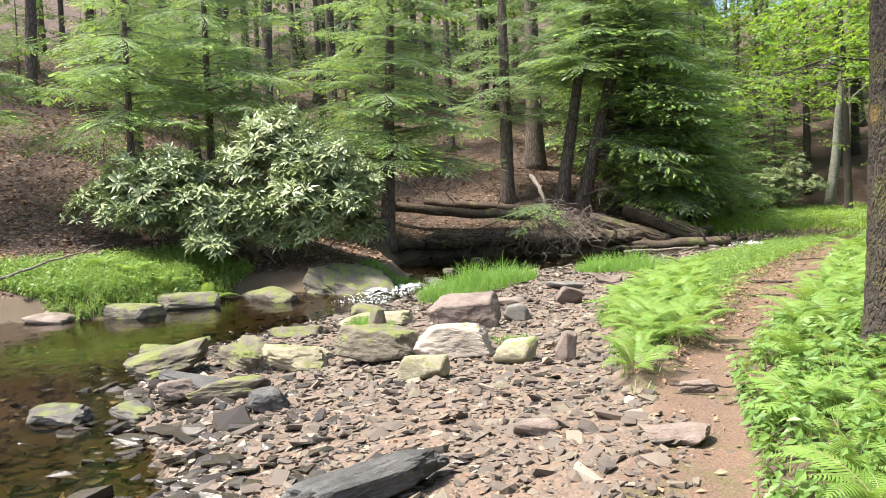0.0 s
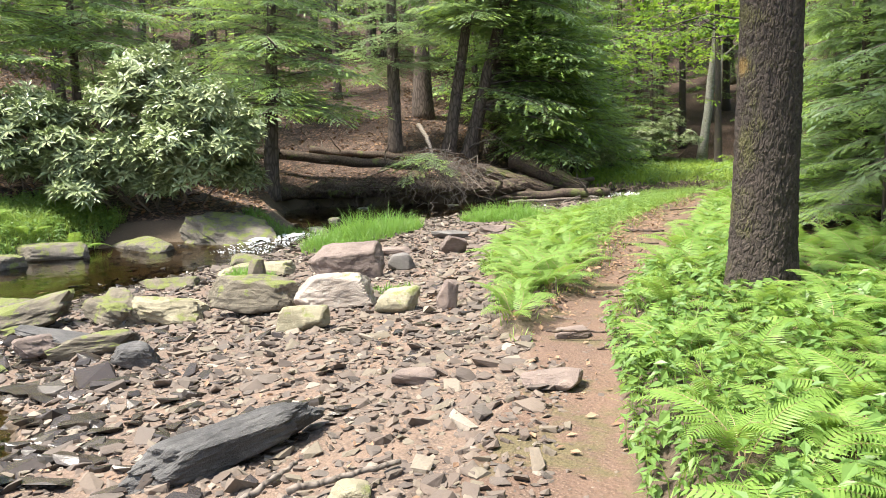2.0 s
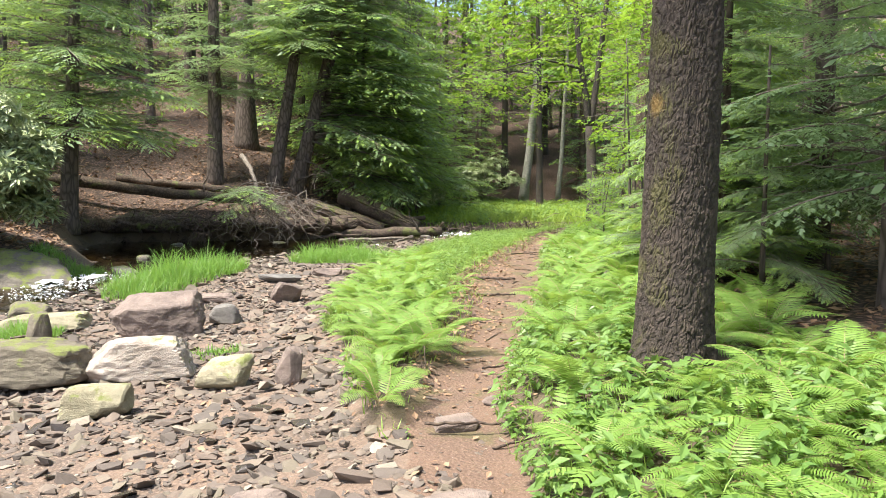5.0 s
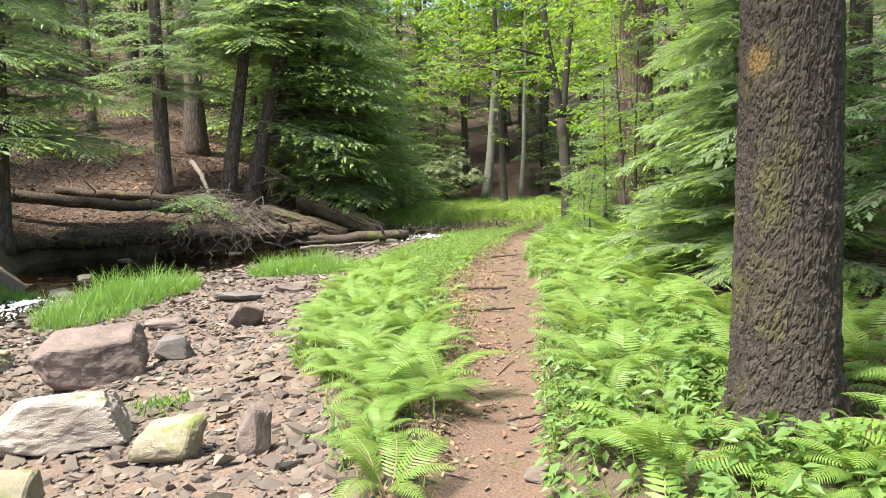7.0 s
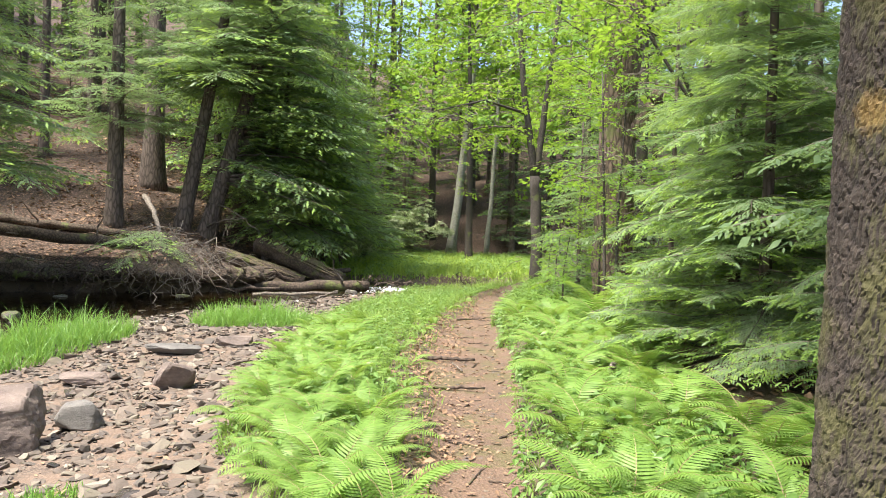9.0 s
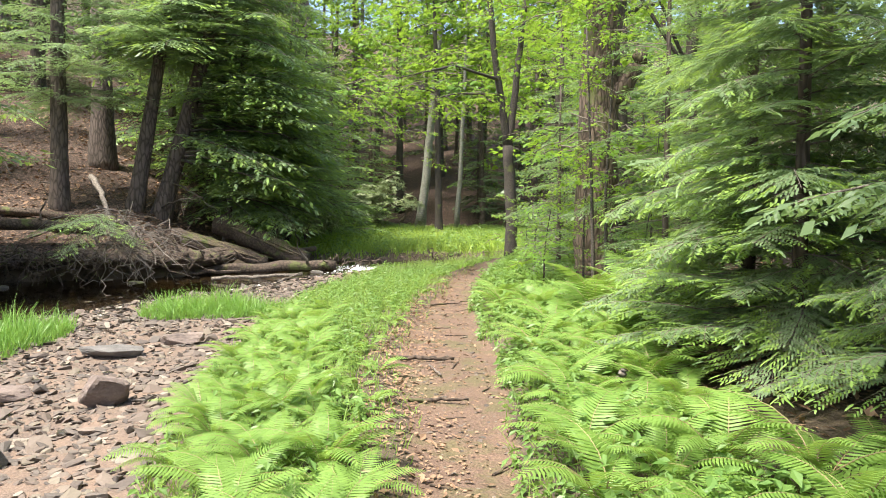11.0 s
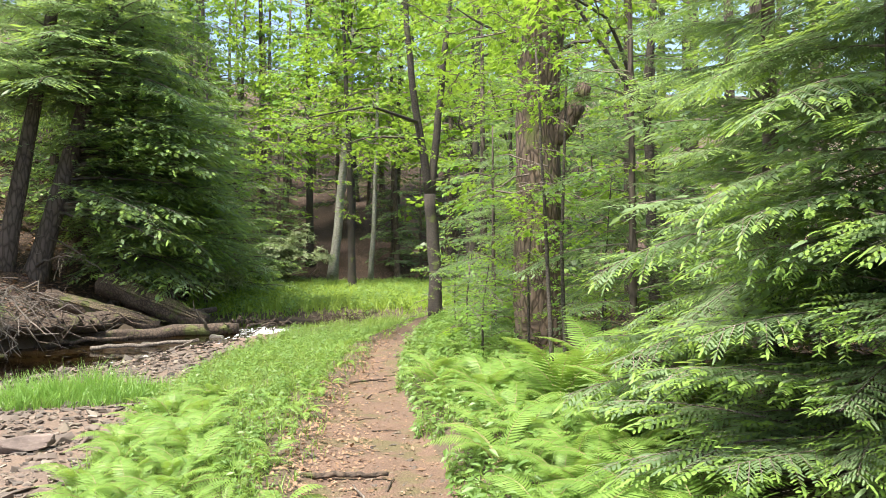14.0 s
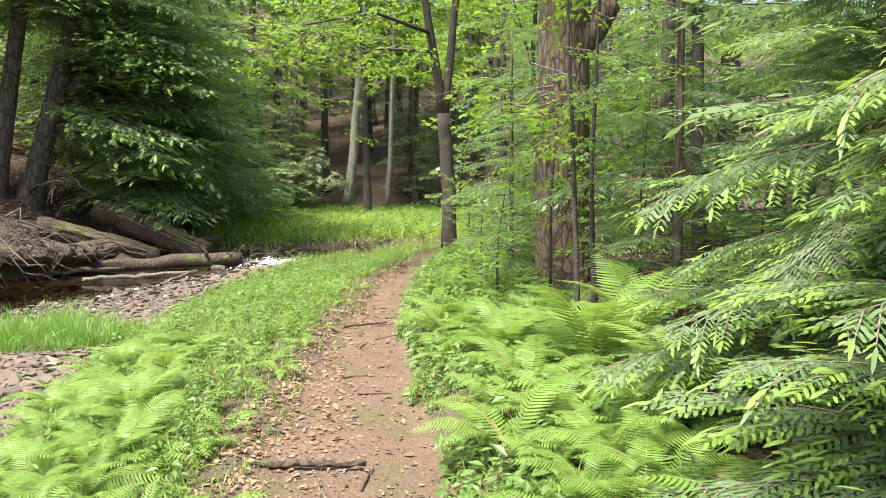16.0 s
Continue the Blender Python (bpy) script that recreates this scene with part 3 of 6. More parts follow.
rock("boulder", -2.05, 9.65, (0.46, 0.33, 0.28), 0, "pale yellowish stone on the gravel bar", ROCK_LICHEN, 41, 0.1, sharp=12)
rock("standing_stone", -1.52, 9.6, (0.20, 0.19, 0.32), 30, "small upright brown stone by the fern edge", ROCK_BROWN, 45, 0.1, (0, 14), sharp=14)
SHORE = [
    (-5.0, 9.85, (0.95, 0.6, 0.34), 20, "moss-covered yellow-green rock at the waterline", ROCK_LICHEN, (6, 4)),
    (-5.5, 9.55, (0.8, 0.5, 0.34), -15, "moss-covered tan rock at the waterline", ROCK_MOSS, (-8, 5)),
    (-6.35, 9.15, (1.1, 0.75, 0.38), 35, "broad mossy dark rock at the waterline", ROCK_MOSS, (5, -10)),
    (-6.9, 9.75, (0.95, 0.5, 0.26), 10, "low rock with bright green moss in the shallows", ROCK_BANK, (0, 5)),
    (-7.2, 10.1, (0.7, 0.45, 0.22), 60, "dark mossy rock at the edge of the pool", ROCK_MOSS, (4, 0)),
    (-5.5, 8.8, (1.0, 0.45, 0.14), 8, "dark flat slab leaning on mossy rocks", ROCK_DARK, (-6, 8)),
    (-4.55, 8.35, (0.82, 0.4, 0.24), 25, "tan mossy slab at the waterline", ROCK_MOSS, (-8, -4)),
    (-5.15, 8.2, (0.5, 0.38, 0.26), 70, "brown rounded rock at the waterline", ROCK_BROWN, (0, 8)),
    (-5.85, 7.4, (0.95, 0.45, 0.26), 6, "wet dark stone lying in the shallows", ROCK_WET, (0, -6)),
    (-5.2, 7.7, (0.5, 0.3, 0.12), -10, "wet flat stone lying in the shallows", ROCK_WET, (5, 5)),
    (-3.75, 7.95, (0.42, 0.34, 0.24), 30, "dark angular stone near the waterline", ROCK_DARK, (10, 4)),
    (-6.3, 6.3, (0.5, 0.3, 0.14), 15, "wet dark stone breaking the surface", ROCK_WET, (0, 4)),
    (-6.0, 10.3, (0.6, 0.42, 0.3), -35, "tilted grey-tan rock by the mossy rocks", ROCK_MOSS, (14, 12)),
]
for i, (rx, ry, rsize, rturn, rlabel, rmat, rtilt) in enumerate(SHORE):
    rock("boulder", rx, ry, rsize, rturn, rlabel, rmat, 52 + 3 * i, 0.12, rtilt, z=max(zat1(rx, ry), float(water_z(ry)) - 0.10), sharp=15, rough_amp=0.07, boxy=0.5)
rock("boulder", -6.6, 12.0, (0.95, 0.45, 0.24), 8, "flat mossy rock standing out of the pool", ROCK_MOSS, 73, 0.3)
rock("boulder", -6.9, 14.3, (0.75, 0.5, 0.30), 0, "mossy rock in the pool below the cascade", ROCK_MOSS, 76, 0.3)
rock("boulder", -6.0, 13.2, (1.3, 0.6, 0.30), 12, "flat pale slab beside the cascade", ROCK_LICHEN, 79, 0.2, (0, -6), sharp=16, boxy=0.8)
rock("boulder", -3.4, 12.9, (0.42, 0.36, 0.28), 0, "small dark stone beside the brown boulder", ROCK_GREY, 82, 0.1)
rock("boulder", -3.2, 14.65, (0.46, 0.36, 0.34), 30, "dark angular stone on the gravel bar", ROCK_BROWN, 85, 0.1, sharp=16)
rock("flat_stone", -4.2, 17.3, (0.85, 0.45, 0.16), 5, "flat dark slab on the gravel bar", ROCK_GREY, 88, 0.1)
rock("flat_stone", -3.5, 18.0, (0.6, 0.4, 0.16), 25, "flat brown slab on the gravel bar", ROCK_BROWN, 90, 0.1)
rock("flat_stone", -4.6, 15.5, (0.6, 0.4, 0.16), 15, "flat brown stone on the gravel bar", ROCK_BROWN, 92, 0.1)
rock("slab_stone", -1.47, 5.98, (1.24, 0.29, 0.24), 54, "long dark grey slab with a blunt tip propped on gravel", ROCK_DARK, 95, 0.08, (0, -9), sharp=18, boxy=0.9, rough_amp=0.07, detail=5)
rock("flat_stone", 0.0, 7.15, (0.40, 0.25, 0.12), 8, "flat grey-brown stone lying on the dirt path", ROCK_BROWN, 98, 0.05, (0, -6), sharp=14)
rock("flat_stone", -0.95, 7.3, (0.32, 0.18, 0.11), 25, "grey stone lying on the gravel", ROCK_BROWN, 101, 0.1)
rock("flat_stone", -0.55, 5.6, (0.22, 0.17, 0.12), 40, "pale stone lying on the gravel", ROCK_LICHEN, 104, 0.1)
rock("flat_stone", -0.1, 8.35, (0.3, 0.22, 0.10), 15, "brown stone half sunk in the path", ROCK_BROWN, 107, 0.35)
rock("flat_stone", 0.12, 8.9, (0.28, 0.2, 0.07), 15, "flat brown stone sunk in the path", ROCK_BROWN, 108, 0.5)
# ledges on the far bank
rock("rock_ledge", -9.5, 17.35, (3.0, 1.7, 0.9), -18, "mossy grey tilted rock ledge under the rhododendron", ROCK_BANK, 111, 0.2, (8, 20), z=-0.62, sharp=18, boxy=0.9, rough_amp=0.09)
rock("rock_ledge", -11.9, 14.7, (1.7, 1.1, 0.55), 30, "mossy bank rock at the foot of the grassy bank", ROCK_BANK, 114, 0.35, z=-0.62)
rock("rock_ledge", -11.8, 13.3, (1.5, 0.9, 0.50), 10, "grey bank rock at the water's edge", ROCK_BANK, 117, 0.4, z=-0.62)
rock("rock_ledge", -12.9, 12.3, (1.0, 0.7, 0.45), 0, "brown bank rock at the water's edge", ROCK_BROWN, 120, 0.4, z=-0.62)
rock("rock_ledge", -10.8, 16.4, (2.2, 0.9, 0.55), -20, "dark rock under the overhanging bank", ROCK_BANK, 123, 0.45, z=-0.62)


def shard(seed, flat=0.32):
    g = np.random.default_rng(seed)
    bm = bmesh.new()
    for p in g.uniform(-1, 1, size=(12, 3)):
        q = p / max(0.75, np.linalg.norm(p[:2]))
        bm.verts.new((q[0] * 0.5, q[1] * 0.36, p[2] * 0.5 * flat))
    out = bmesh.ops.convex_hull(bm, input=bm.verts)
    bmesh.ops.delete(bm, geom=[v for v in bm.verts if not v.link_faces], context="VERTS")
    bm.verts.index_update()
    V = np.array([v.co[:] for v in bm.verts])
    F = np.array([[v.index for v in f.verts] for f in bm.faces])
    bm.free()
    return V, F, np.zeros(len(F), int)


SHARDS = [shard(200 + i, 0.22 + 0.05 * (i % 5)) for i in range(10)]


def gravel_points(k, x0, x1, y0, y1, keep):
    x, y = rng.uniform(x0, x1, k), rng.uniform(y0, y1, k)
    z, c = zones(x, y)
    d = polyline_distance(x, y, NEAR)
    m = keep(x, y, c, d)
    return x[m], y[m], z[m]


def bar(x, y, c, d):
    return (c["gravel"] > 0.6) & (rng.uniform(size=len(x)) < 0.9)


def scatter_shards(name, x, y, z, size, mat, label, tilt=0.25):
    shapes = []
    pick = rng.integers(0, len(SHARDS), len(x))
    for s in range(len(SHARDS)):
        m = pick == s
        k = int(m.sum())
        if k:
            shapes.append(bake(SHARDS[s], poses(x[m], y[m], z[m] + size[m] * 0.05, size[m], rng.uniform(0, 6.28, k), rng.normal(0, tilt, k), rng.normal(0, tilt, k))))
    V, F, I = join(shapes)
    return tagged(new(name, mesh_of(name, V, F, [mat])), label, "gravel", kind="stuff")


x, y, z = gravel_points(30000, -7.4, 0.9, 0.5, 11.5, bar)
scatter_shards("gravel", x, y, z, np.minimum(0.24, rng.lognormal(-2.95, 0.58, len(x))), PEBBLE, "flat brown and grey shale pebbles")
x, y, z = gravel_points(18000, -7.4, 0.6, 11.5, 27, bar)
scatter_shards("gravel", x, y, z, np.minimum(0.3, rng.lognormal(-2.5, 0.45, len(x))), PEBBLE, "flat brown and grey shale stones on the gravel bar")
x, y = rng.uniform(-8.5, -1.0, 13000), rng.uniform(3, 29, 13000)
d = polyline_distance(x, y, NEAR)
m = d < rng.exponential(0.95, len(x))
scatter_shards("wet_gravel", x[m], y[m], np.maximum(zat(x[m], y[m]), water_z(y[m]) - 0.04), np.minimum(0.22, rng.lognormal(-2.1, 0.4, int(m.sum()))), PEBBLE_WET, "wet dark stones along the water's edge", 0.18)
x, y = rng.uniform(-14, -2, 4000), rng.uniform(3, 34, 4000)
m = inside(x, y, CREEK)
scatter_shards("creek_stones", x[m], y[m], zat(x[m], y[m]), np.minimum(0.26, rng.lognormal(-1.9, 0.4, int(m.sum()))), PEBBLE_WET, "dark stones on the creek bed under water", 0.2)
x, y = rng.uniform(-1.2, 1.2, 9000), rng.uniform(4, 30, 9000)
m = np.abs(x - path_x(y)) < path_w(y) * 1.05
scatter_shards("path_gravel", x[m], y[m], zat(x[m], y[m]) - 0.004, rng.lognormal(-3.75, 0.5, int(m.sum())), PEBBLE, "small stones in the dirt of the path", 0.15)

SHARD_MESHES = [mesh_of("shale_stone", *s[:2], [PEBBLE]) for s in SHARDS]
SHARD_WET = [mesh_of("shale_stone", *s[:2], [PEBBLE_WET]) for s in SHARDS]
x, y, z = gravel_points(700, -6.5, 0.4, 4.5, 12.5, bar)
for i in range(min(290, len(x))):
    s = float(np.clip(rng.lognormal(-2.25, 0.4), 0.06, 0.28))
    wetter = polyline_distance(np.array([x[i]]), np.array([y[i]]), NEAR)[0] < 0.9
    ob = new("shale_stone", (SHARD_WET if wetter else SHARD_MESHES)[i % 10])
    ob.matrix_world = pose(x[i], y[i], z[i] + 0.06 * s, rng.normal(0, 9), rng.normal(0, 9), rng.uniform(0, 360)) @ Matrix.Diagonal((s, s, s, 1))
    tagged(ob, "wet dark flat shale stone by the water" if wetter else "flat brown-grey shale stone on the gravel bar", "stone", "stones of the gravel bar")


x, y = rng.uniform(-7.0, -2.0, 900), rng.uniform(5.0, 11.0, 900)
d = polyline_distance(x, y, NEAR)
m = (d < 1.25) & (d < rng.exponential(0.9, len(x)))
x, y = x[m][:120], y[m][:120]
for i in range(len(x)):
    s = float(np.clip(rng.lognormal(-1.35, 0.3), 0.16, 0.48))
    ob = new("slab_stone", SHARD_WET[i % 10])
    ob.matrix_world = pose(x[i], y[i], max(zat1(x[i], y[i]), float(water_z(y[i])) - 0.05) + 0.05 * s, rng.normal(0, 11), rng.normal(0, 11), rng.uniform(0, 360)) @ Matrix.Diagonal((s, s, 0.75 * s, 1))
    tagged(ob, "wet dark grey slab heaped along the waterline", "stone", "slabs along the waterline")


# ---------------------------------------------------------------- leaves and boughs
def ribbon(P, W, mat, up=(0, 0, 1)):
    """A narrow flat strip along P with half widths W."""
    P = np.asarray(P, float)
    T = np.gradient(P, axis=0)
    S = np.cross(T, np.asarray(up, float))
    S /= np.linalg.norm(S, axis=1)[:, None] + 1e-9
    W = np.asarray(W)[:, None]
    V = np.concatenate([P + S * W, P - S * W])
    k = len(P)
    F = []
    for i in range(k - 1):
        F += [(i, i + 1, k + i + 1), (i, k + i + 1, k + i)]
    return V, np.array(F), np.full(len(F), mat)


def hemlock_bough(seed, fine, light=False, big=False):
    """A flat drooping spray one metre long along +x. Slots: 0 wood, 1 needles, 2 new growth."""
    g = np.random.default_rng(seed)
    shapes = []
    s = np.linspace(0, 1, 9)
    bend = g.uniform(-0.10, 0.10)
    axis = np.stack([s * 0.96, bend * np.sin(s * 3), 0.08 * s - 0.20 * s ** 2.2], 1)
    shapes.append(tube(axis, (0.006 if fine else 0.009) * (1 - 0.85 * s), 4, 0, seed, 0, False))
    V, F, I = [], [], []

    def leaflet(p, d, side, ln, wd, mat):
        k = len(V)
        V.extend([p, p + d * ln * 0.45 + side * wd, p + d * ln, p + d * ln * 0.45 - side * wd])
        F.extend([(k, k + 1, k + 2), (k, k + 2, k + 3)])
        I.extend([mat, mat])

    def sprig(p, d, ln, young):
        """A twiglet fringed with needles on both sides."""
        side = np.cross(d, (0, 0, 1.0))
        side /= np.linalg.norm(side) + 1e-9
        droop = np.array([0, 0, -1.0])
        if not fine:
            tilt_side = side * 0.9 + np.array([0, 0, g.normal(0, 0.35)])
            leaflet(p, d + droop * 0.15, tilt_side, ln, ln * (0.17 if big else 0.22), 2 if young and g.uniform() < 0.7 else 1)
            return
        k = len(V)
        wd = 0.0064 * g.uniform(0.8, 1.15)
        rise = np.array([0, 0, g.normal(0.0, 0.25)])
        mat = 2 if young and g.uniform() < 0.8 else 1
        for q, f in ((0.0, 0.35), (0.28, 1.0), (0.55, 0.8), (0.8, 0.75)):
            c = p + d * ln * q + droop * 0.16 * ln * q * q
            V.extend([c + (side + rise) * wd * f, c - (side + rise) * wd * f])
        V.append(p + d * ln + droop * 0.16 * ln)
        for q in range(3):
            F.extend([(k + 2 * q, k + 2 * q + 2, k + 2 * q + 3), (k + 2 * q, k + 2 * q + 3, k + 2 * q + 1)])
        F.append((k + 6, k + 8, k + 7))
        I.extend([mat] * 7)

    n_side = 20 if fine else (9 if light else (19 if big else 12))
    for i, t in enumerate(np.linspace(0.10, 0.97, n_side)):
        c = np.array([np.interp(t, s, axis[:, j]) for j in range(3)])
        fwd = np.array([1, bend * 3 * math.cos(t * 3), 0.08 - 0.44 * t ** 1.2])
        fwd /= np.linalg.norm(fwd)
        for sg in (1, -1):
            ln = (0.46 * math.sin(min(1, t * 2.6 + 0.15) * 1.57) * (1 - t) ** 0.75 + 0.07) * g.uniform(0.75, 1.2)
            a = radians(g.uniform(44, 62))
            d = fwd * math.cos(a) + np.array([0, sg, 0]) * math.sin(a) + np.array([0, 0, g.normal(-0.10, 0.12)])
            d /= np.linalg.norm(d)
            k = max(2, int(ln / (0.024 if fine else (0.095 if light else (0.029 if big else 0.075)))))
            for q in range(k):
                u = (q + 0.6) / k
                p = c + d * ln * u + np.array([0, 0, -0.10 * ln * u * u])
                sl = (0.11 if fine else 0.12) * (1.1 - 0.45 * u) * g.uniform(0.7, 1.15)
                for s2 in (1, -1):
                    lat = np.cross(d, (0, 0, 1.0)) * s2
                    dd = d * 0.72 + lat * 0.68 + np.array([0, 0, g.normal(-0.05, 0.1)])
                    sprig(p, dd / np.linalg.norm(dd), sl * (0.46 if fine else (0.95 if light else (0.38 if big else 1.0))), u > (0.62 if fine else 0.55))
            sprig(c + d * ln, d, 0.07, True)
            if fine:
                shapes.append(ribbon(np.stack([c, c + d * ln * 0.6, c + d * ln]), [0.0022, 0.0016, 0.0008], 0))
    shapes.append((np.array(V), np.array(F), np.array(I)))
    return join(shapes)


BOUGH_FAR = [hemlock_bough(300 + i, False) for i in range(4)]
BOUGH_BIG = [hemlock_bough(330 + i, False, False, True) for i in range(4)]
BOUGH_LIGHT = [hemlock_bough(310 + i, False, True) for i in range(4)]
BOUGH_NEAR = [hemlock_bough(320 + i, True) for i in range(3)]
# lit, mid and shade kinds carry light and shade in the needle colour
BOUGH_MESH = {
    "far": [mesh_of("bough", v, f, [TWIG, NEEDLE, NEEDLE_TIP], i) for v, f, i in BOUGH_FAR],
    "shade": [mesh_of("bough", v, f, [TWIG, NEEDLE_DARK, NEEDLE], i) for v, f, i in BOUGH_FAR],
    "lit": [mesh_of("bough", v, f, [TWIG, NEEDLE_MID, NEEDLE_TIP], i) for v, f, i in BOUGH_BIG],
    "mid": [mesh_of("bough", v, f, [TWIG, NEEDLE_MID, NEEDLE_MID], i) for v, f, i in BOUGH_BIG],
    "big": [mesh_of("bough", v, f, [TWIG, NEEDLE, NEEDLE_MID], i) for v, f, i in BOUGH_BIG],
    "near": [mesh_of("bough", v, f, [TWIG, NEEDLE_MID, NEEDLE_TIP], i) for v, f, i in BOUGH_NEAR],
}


def trunk_shape(height, r0, r1, lean=(0, 0), flare=0.5, sides=12, rings=16, seed=0, wob=0.03, crook=0.0):
    s = np.linspace(0, 1, rings) ** 1.5
    g = np.random.default_rng(seed)
    P = np.stack([lean[0] * s * height, lean[1] * s * height, -0.25 + s * (height + 0.25)], 1)
    P[:, :2] += np.cumsum(g.normal(0, crook, (rings, 2)), 0) * s[:, None]
    r = r0 + (r1 - r0) * s + flare * r0 * np.exp(-s * height / (r0 * 2.2))
    return tube(P, r, sides, wob, seed), P


def tree_empty(name, x, y, label, group="", z=None):
    ob = new(name)
    ob.location = (x, y, zat1(x, y) if z is None else z)
    return tagged(ob, label, "tree", group)


def hemlock(x, y, height, r0, label, low=0.6, top=None, reach=1.8, n=40, kind="far", lean=(0, 0), bark=None, seed=0, group="", name="hemlock_tree", dead=0, z=None, shape=1.0, merged=False, lift=1.1, facing=None):
    """A hemlock: tapered trunk with flat boughs from low up to top, longest near the bottom."""
    g = np.random.default_rng(seed + 1000)
    ob = tree_empty(name, x, y, label, group, z)
    (V, F, I), P = trunk_shape(height, r0, max(0.01, r0 * 0.25), lean, 0.35, 10 if r0 < 0.25 else 14, 14, seed, 0.03)
    part("trunk", mesh_of("trunk", V, F, [bark or BARK], smooth=True), ob)
    top = top or height * 0.97
    crown = []
    for i in range(n):
        u = (i + g.uniform(0, 1)) / n
        h = low + (top - low) * u ** lift
        ln = max(0.3, reach * (1 - (h / (height * 1.03)) ** 1.5) ** shape * g.uniform(0.7, 1.15))
        az = i * 2.399 + g.uniform(-0.4, 0.4) if facing is None or h > 4.8 else g.uniform(*facing)
        c = [float(np.interp(h, P[:, 2], P[:, j])) for j in range(2)]
        m = pose(c[0], c[1], h, 0, g.uniform(-14, 12), math.degrees(az)) @ Matrix.Diagonal((ln, ln * g.uniform(0.75, 1.05), ln * g.uniform(0.7, 1.3), 1))
        if merged:
            crown.append(bake(BOUGH_LIGHT[int(g.integers(0, 4))], [np.array(m)]))
        else:
            part("bough", BOUGH_MESH[kind][int(g.integers(0, len(BOUGH_MESH[kind])))], ob, m)
    if merged:
        V, F, I = join(crown)
        # shade crowns take the needle copies painted darker
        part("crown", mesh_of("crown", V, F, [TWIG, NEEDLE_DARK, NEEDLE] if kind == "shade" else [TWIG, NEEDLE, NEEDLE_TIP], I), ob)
    for i in range(dead):
        h, az = g.uniform(0.5, low + 1.5), g.uniform(0, 6.28)
        ln = g.uniform(0.5, 1.3)
        d = np.array([math.cos(az) * ln, math.sin(az) * ln, g.uniform(-0.4, 0.1)])
        a = np.array([0, 0, h])
        part("dead_branch", mesh_of("dead_branch", *tube(bent(a, a + d, 6, 0.08, 0.04, i), np.linspace(0.014, 0.003, 6), 5)[:2], [TWIG]), ob, pose(float(np.interp(h, P[:, 2], P[:, 0])), float(np.interp(h, P[:, 2], P[:, 1])), 0))
    return ob


def maple_leaf_shape():
    a = [(0, 0), (0.18, 0.20), (0.50, 0.38), (0.44, 0.10), (1.0, 0.0), (0.44, -0.10), (0.50, -0.38), (0.18, -0.20)]
    V = np.array([(p[0], p[1], -0.10 * p[0] ** 2 + 0.05 * abs(p[1])) for p in a])
    F = np.array([(0, 1, 7), (1, 2, 3), (1, 3, 5), (1, 5, 7), (3, 4, 5), (7, 5, 6)])
    return V, F, np.full(len(F), 1)


def oval_leaf(w=0.2, mat=1, fold=0.12):
    V = np.array([(0, 0, 0), (0.45, w, fold * w), (1, 0, -0.12), (0.45, -w, fold * w), (0.45, 0, -0.02)], float)
    F = np.array([(0, 4, 1), (1, 4, 2), (2, 4, 3), (3, 4, 0)])
    return V, F, np.full(4, mat)


def leafy_spray(seed, leaves=34, size=0.11, leaf=None):
    """A flat spray of broad leaves one metre long along +x."""
    g = np.random.default_rng(seed)
    shapes = [tube(bent((0, 0, 0), (0.95, 0.05, -0.08), 6, -0.05, 0.02, seed), np.linspace(0.011, 0.003, 6), 4, 0, seed, 0, False)]
    t = g.uniform(0.15, 1.0, leaves)
    side = g.choice([-1, 1], leaves)
    off = g.uniform(0.03, 0.34, leaves) * (1.1 - t * 0.6)
    M = poses(t * 0.95, side * off, -0.08 * t - 0.1 * off + g.normal(0, 0.03, leaves), size * g.uniform(0.7, 1.25, leaves), side * g.uniform(0.2, 1.3, leaves), g.normal(0.22, 0.22, leaves), g.normal(0, 0.3, leaves))
    shapes.append(bake(leaf or maple_leaf_shape(), M))
    for a in range(5):
        u = 0.15 + 0.17 * a
        sg = 1 if a % 2 else -1
        shapes.append(ribbon(np.array([(u * 0.95, 0, -0.05 * u), (u * 0.95 + 0.12, sg * 0.14, -0.07), (u * 0.95 + 0.2, sg * 0.28, -0.1)]), [0.004, 0.003, 0.001], 0))
    return join(shapes)


SPRAY_MESH = [mesh_of("leaf_spray", *leafy_spray(400 + i)[:2], [TWIG, MAPLE], leafy_spray(400 + i)[2]) for i in range(4)]


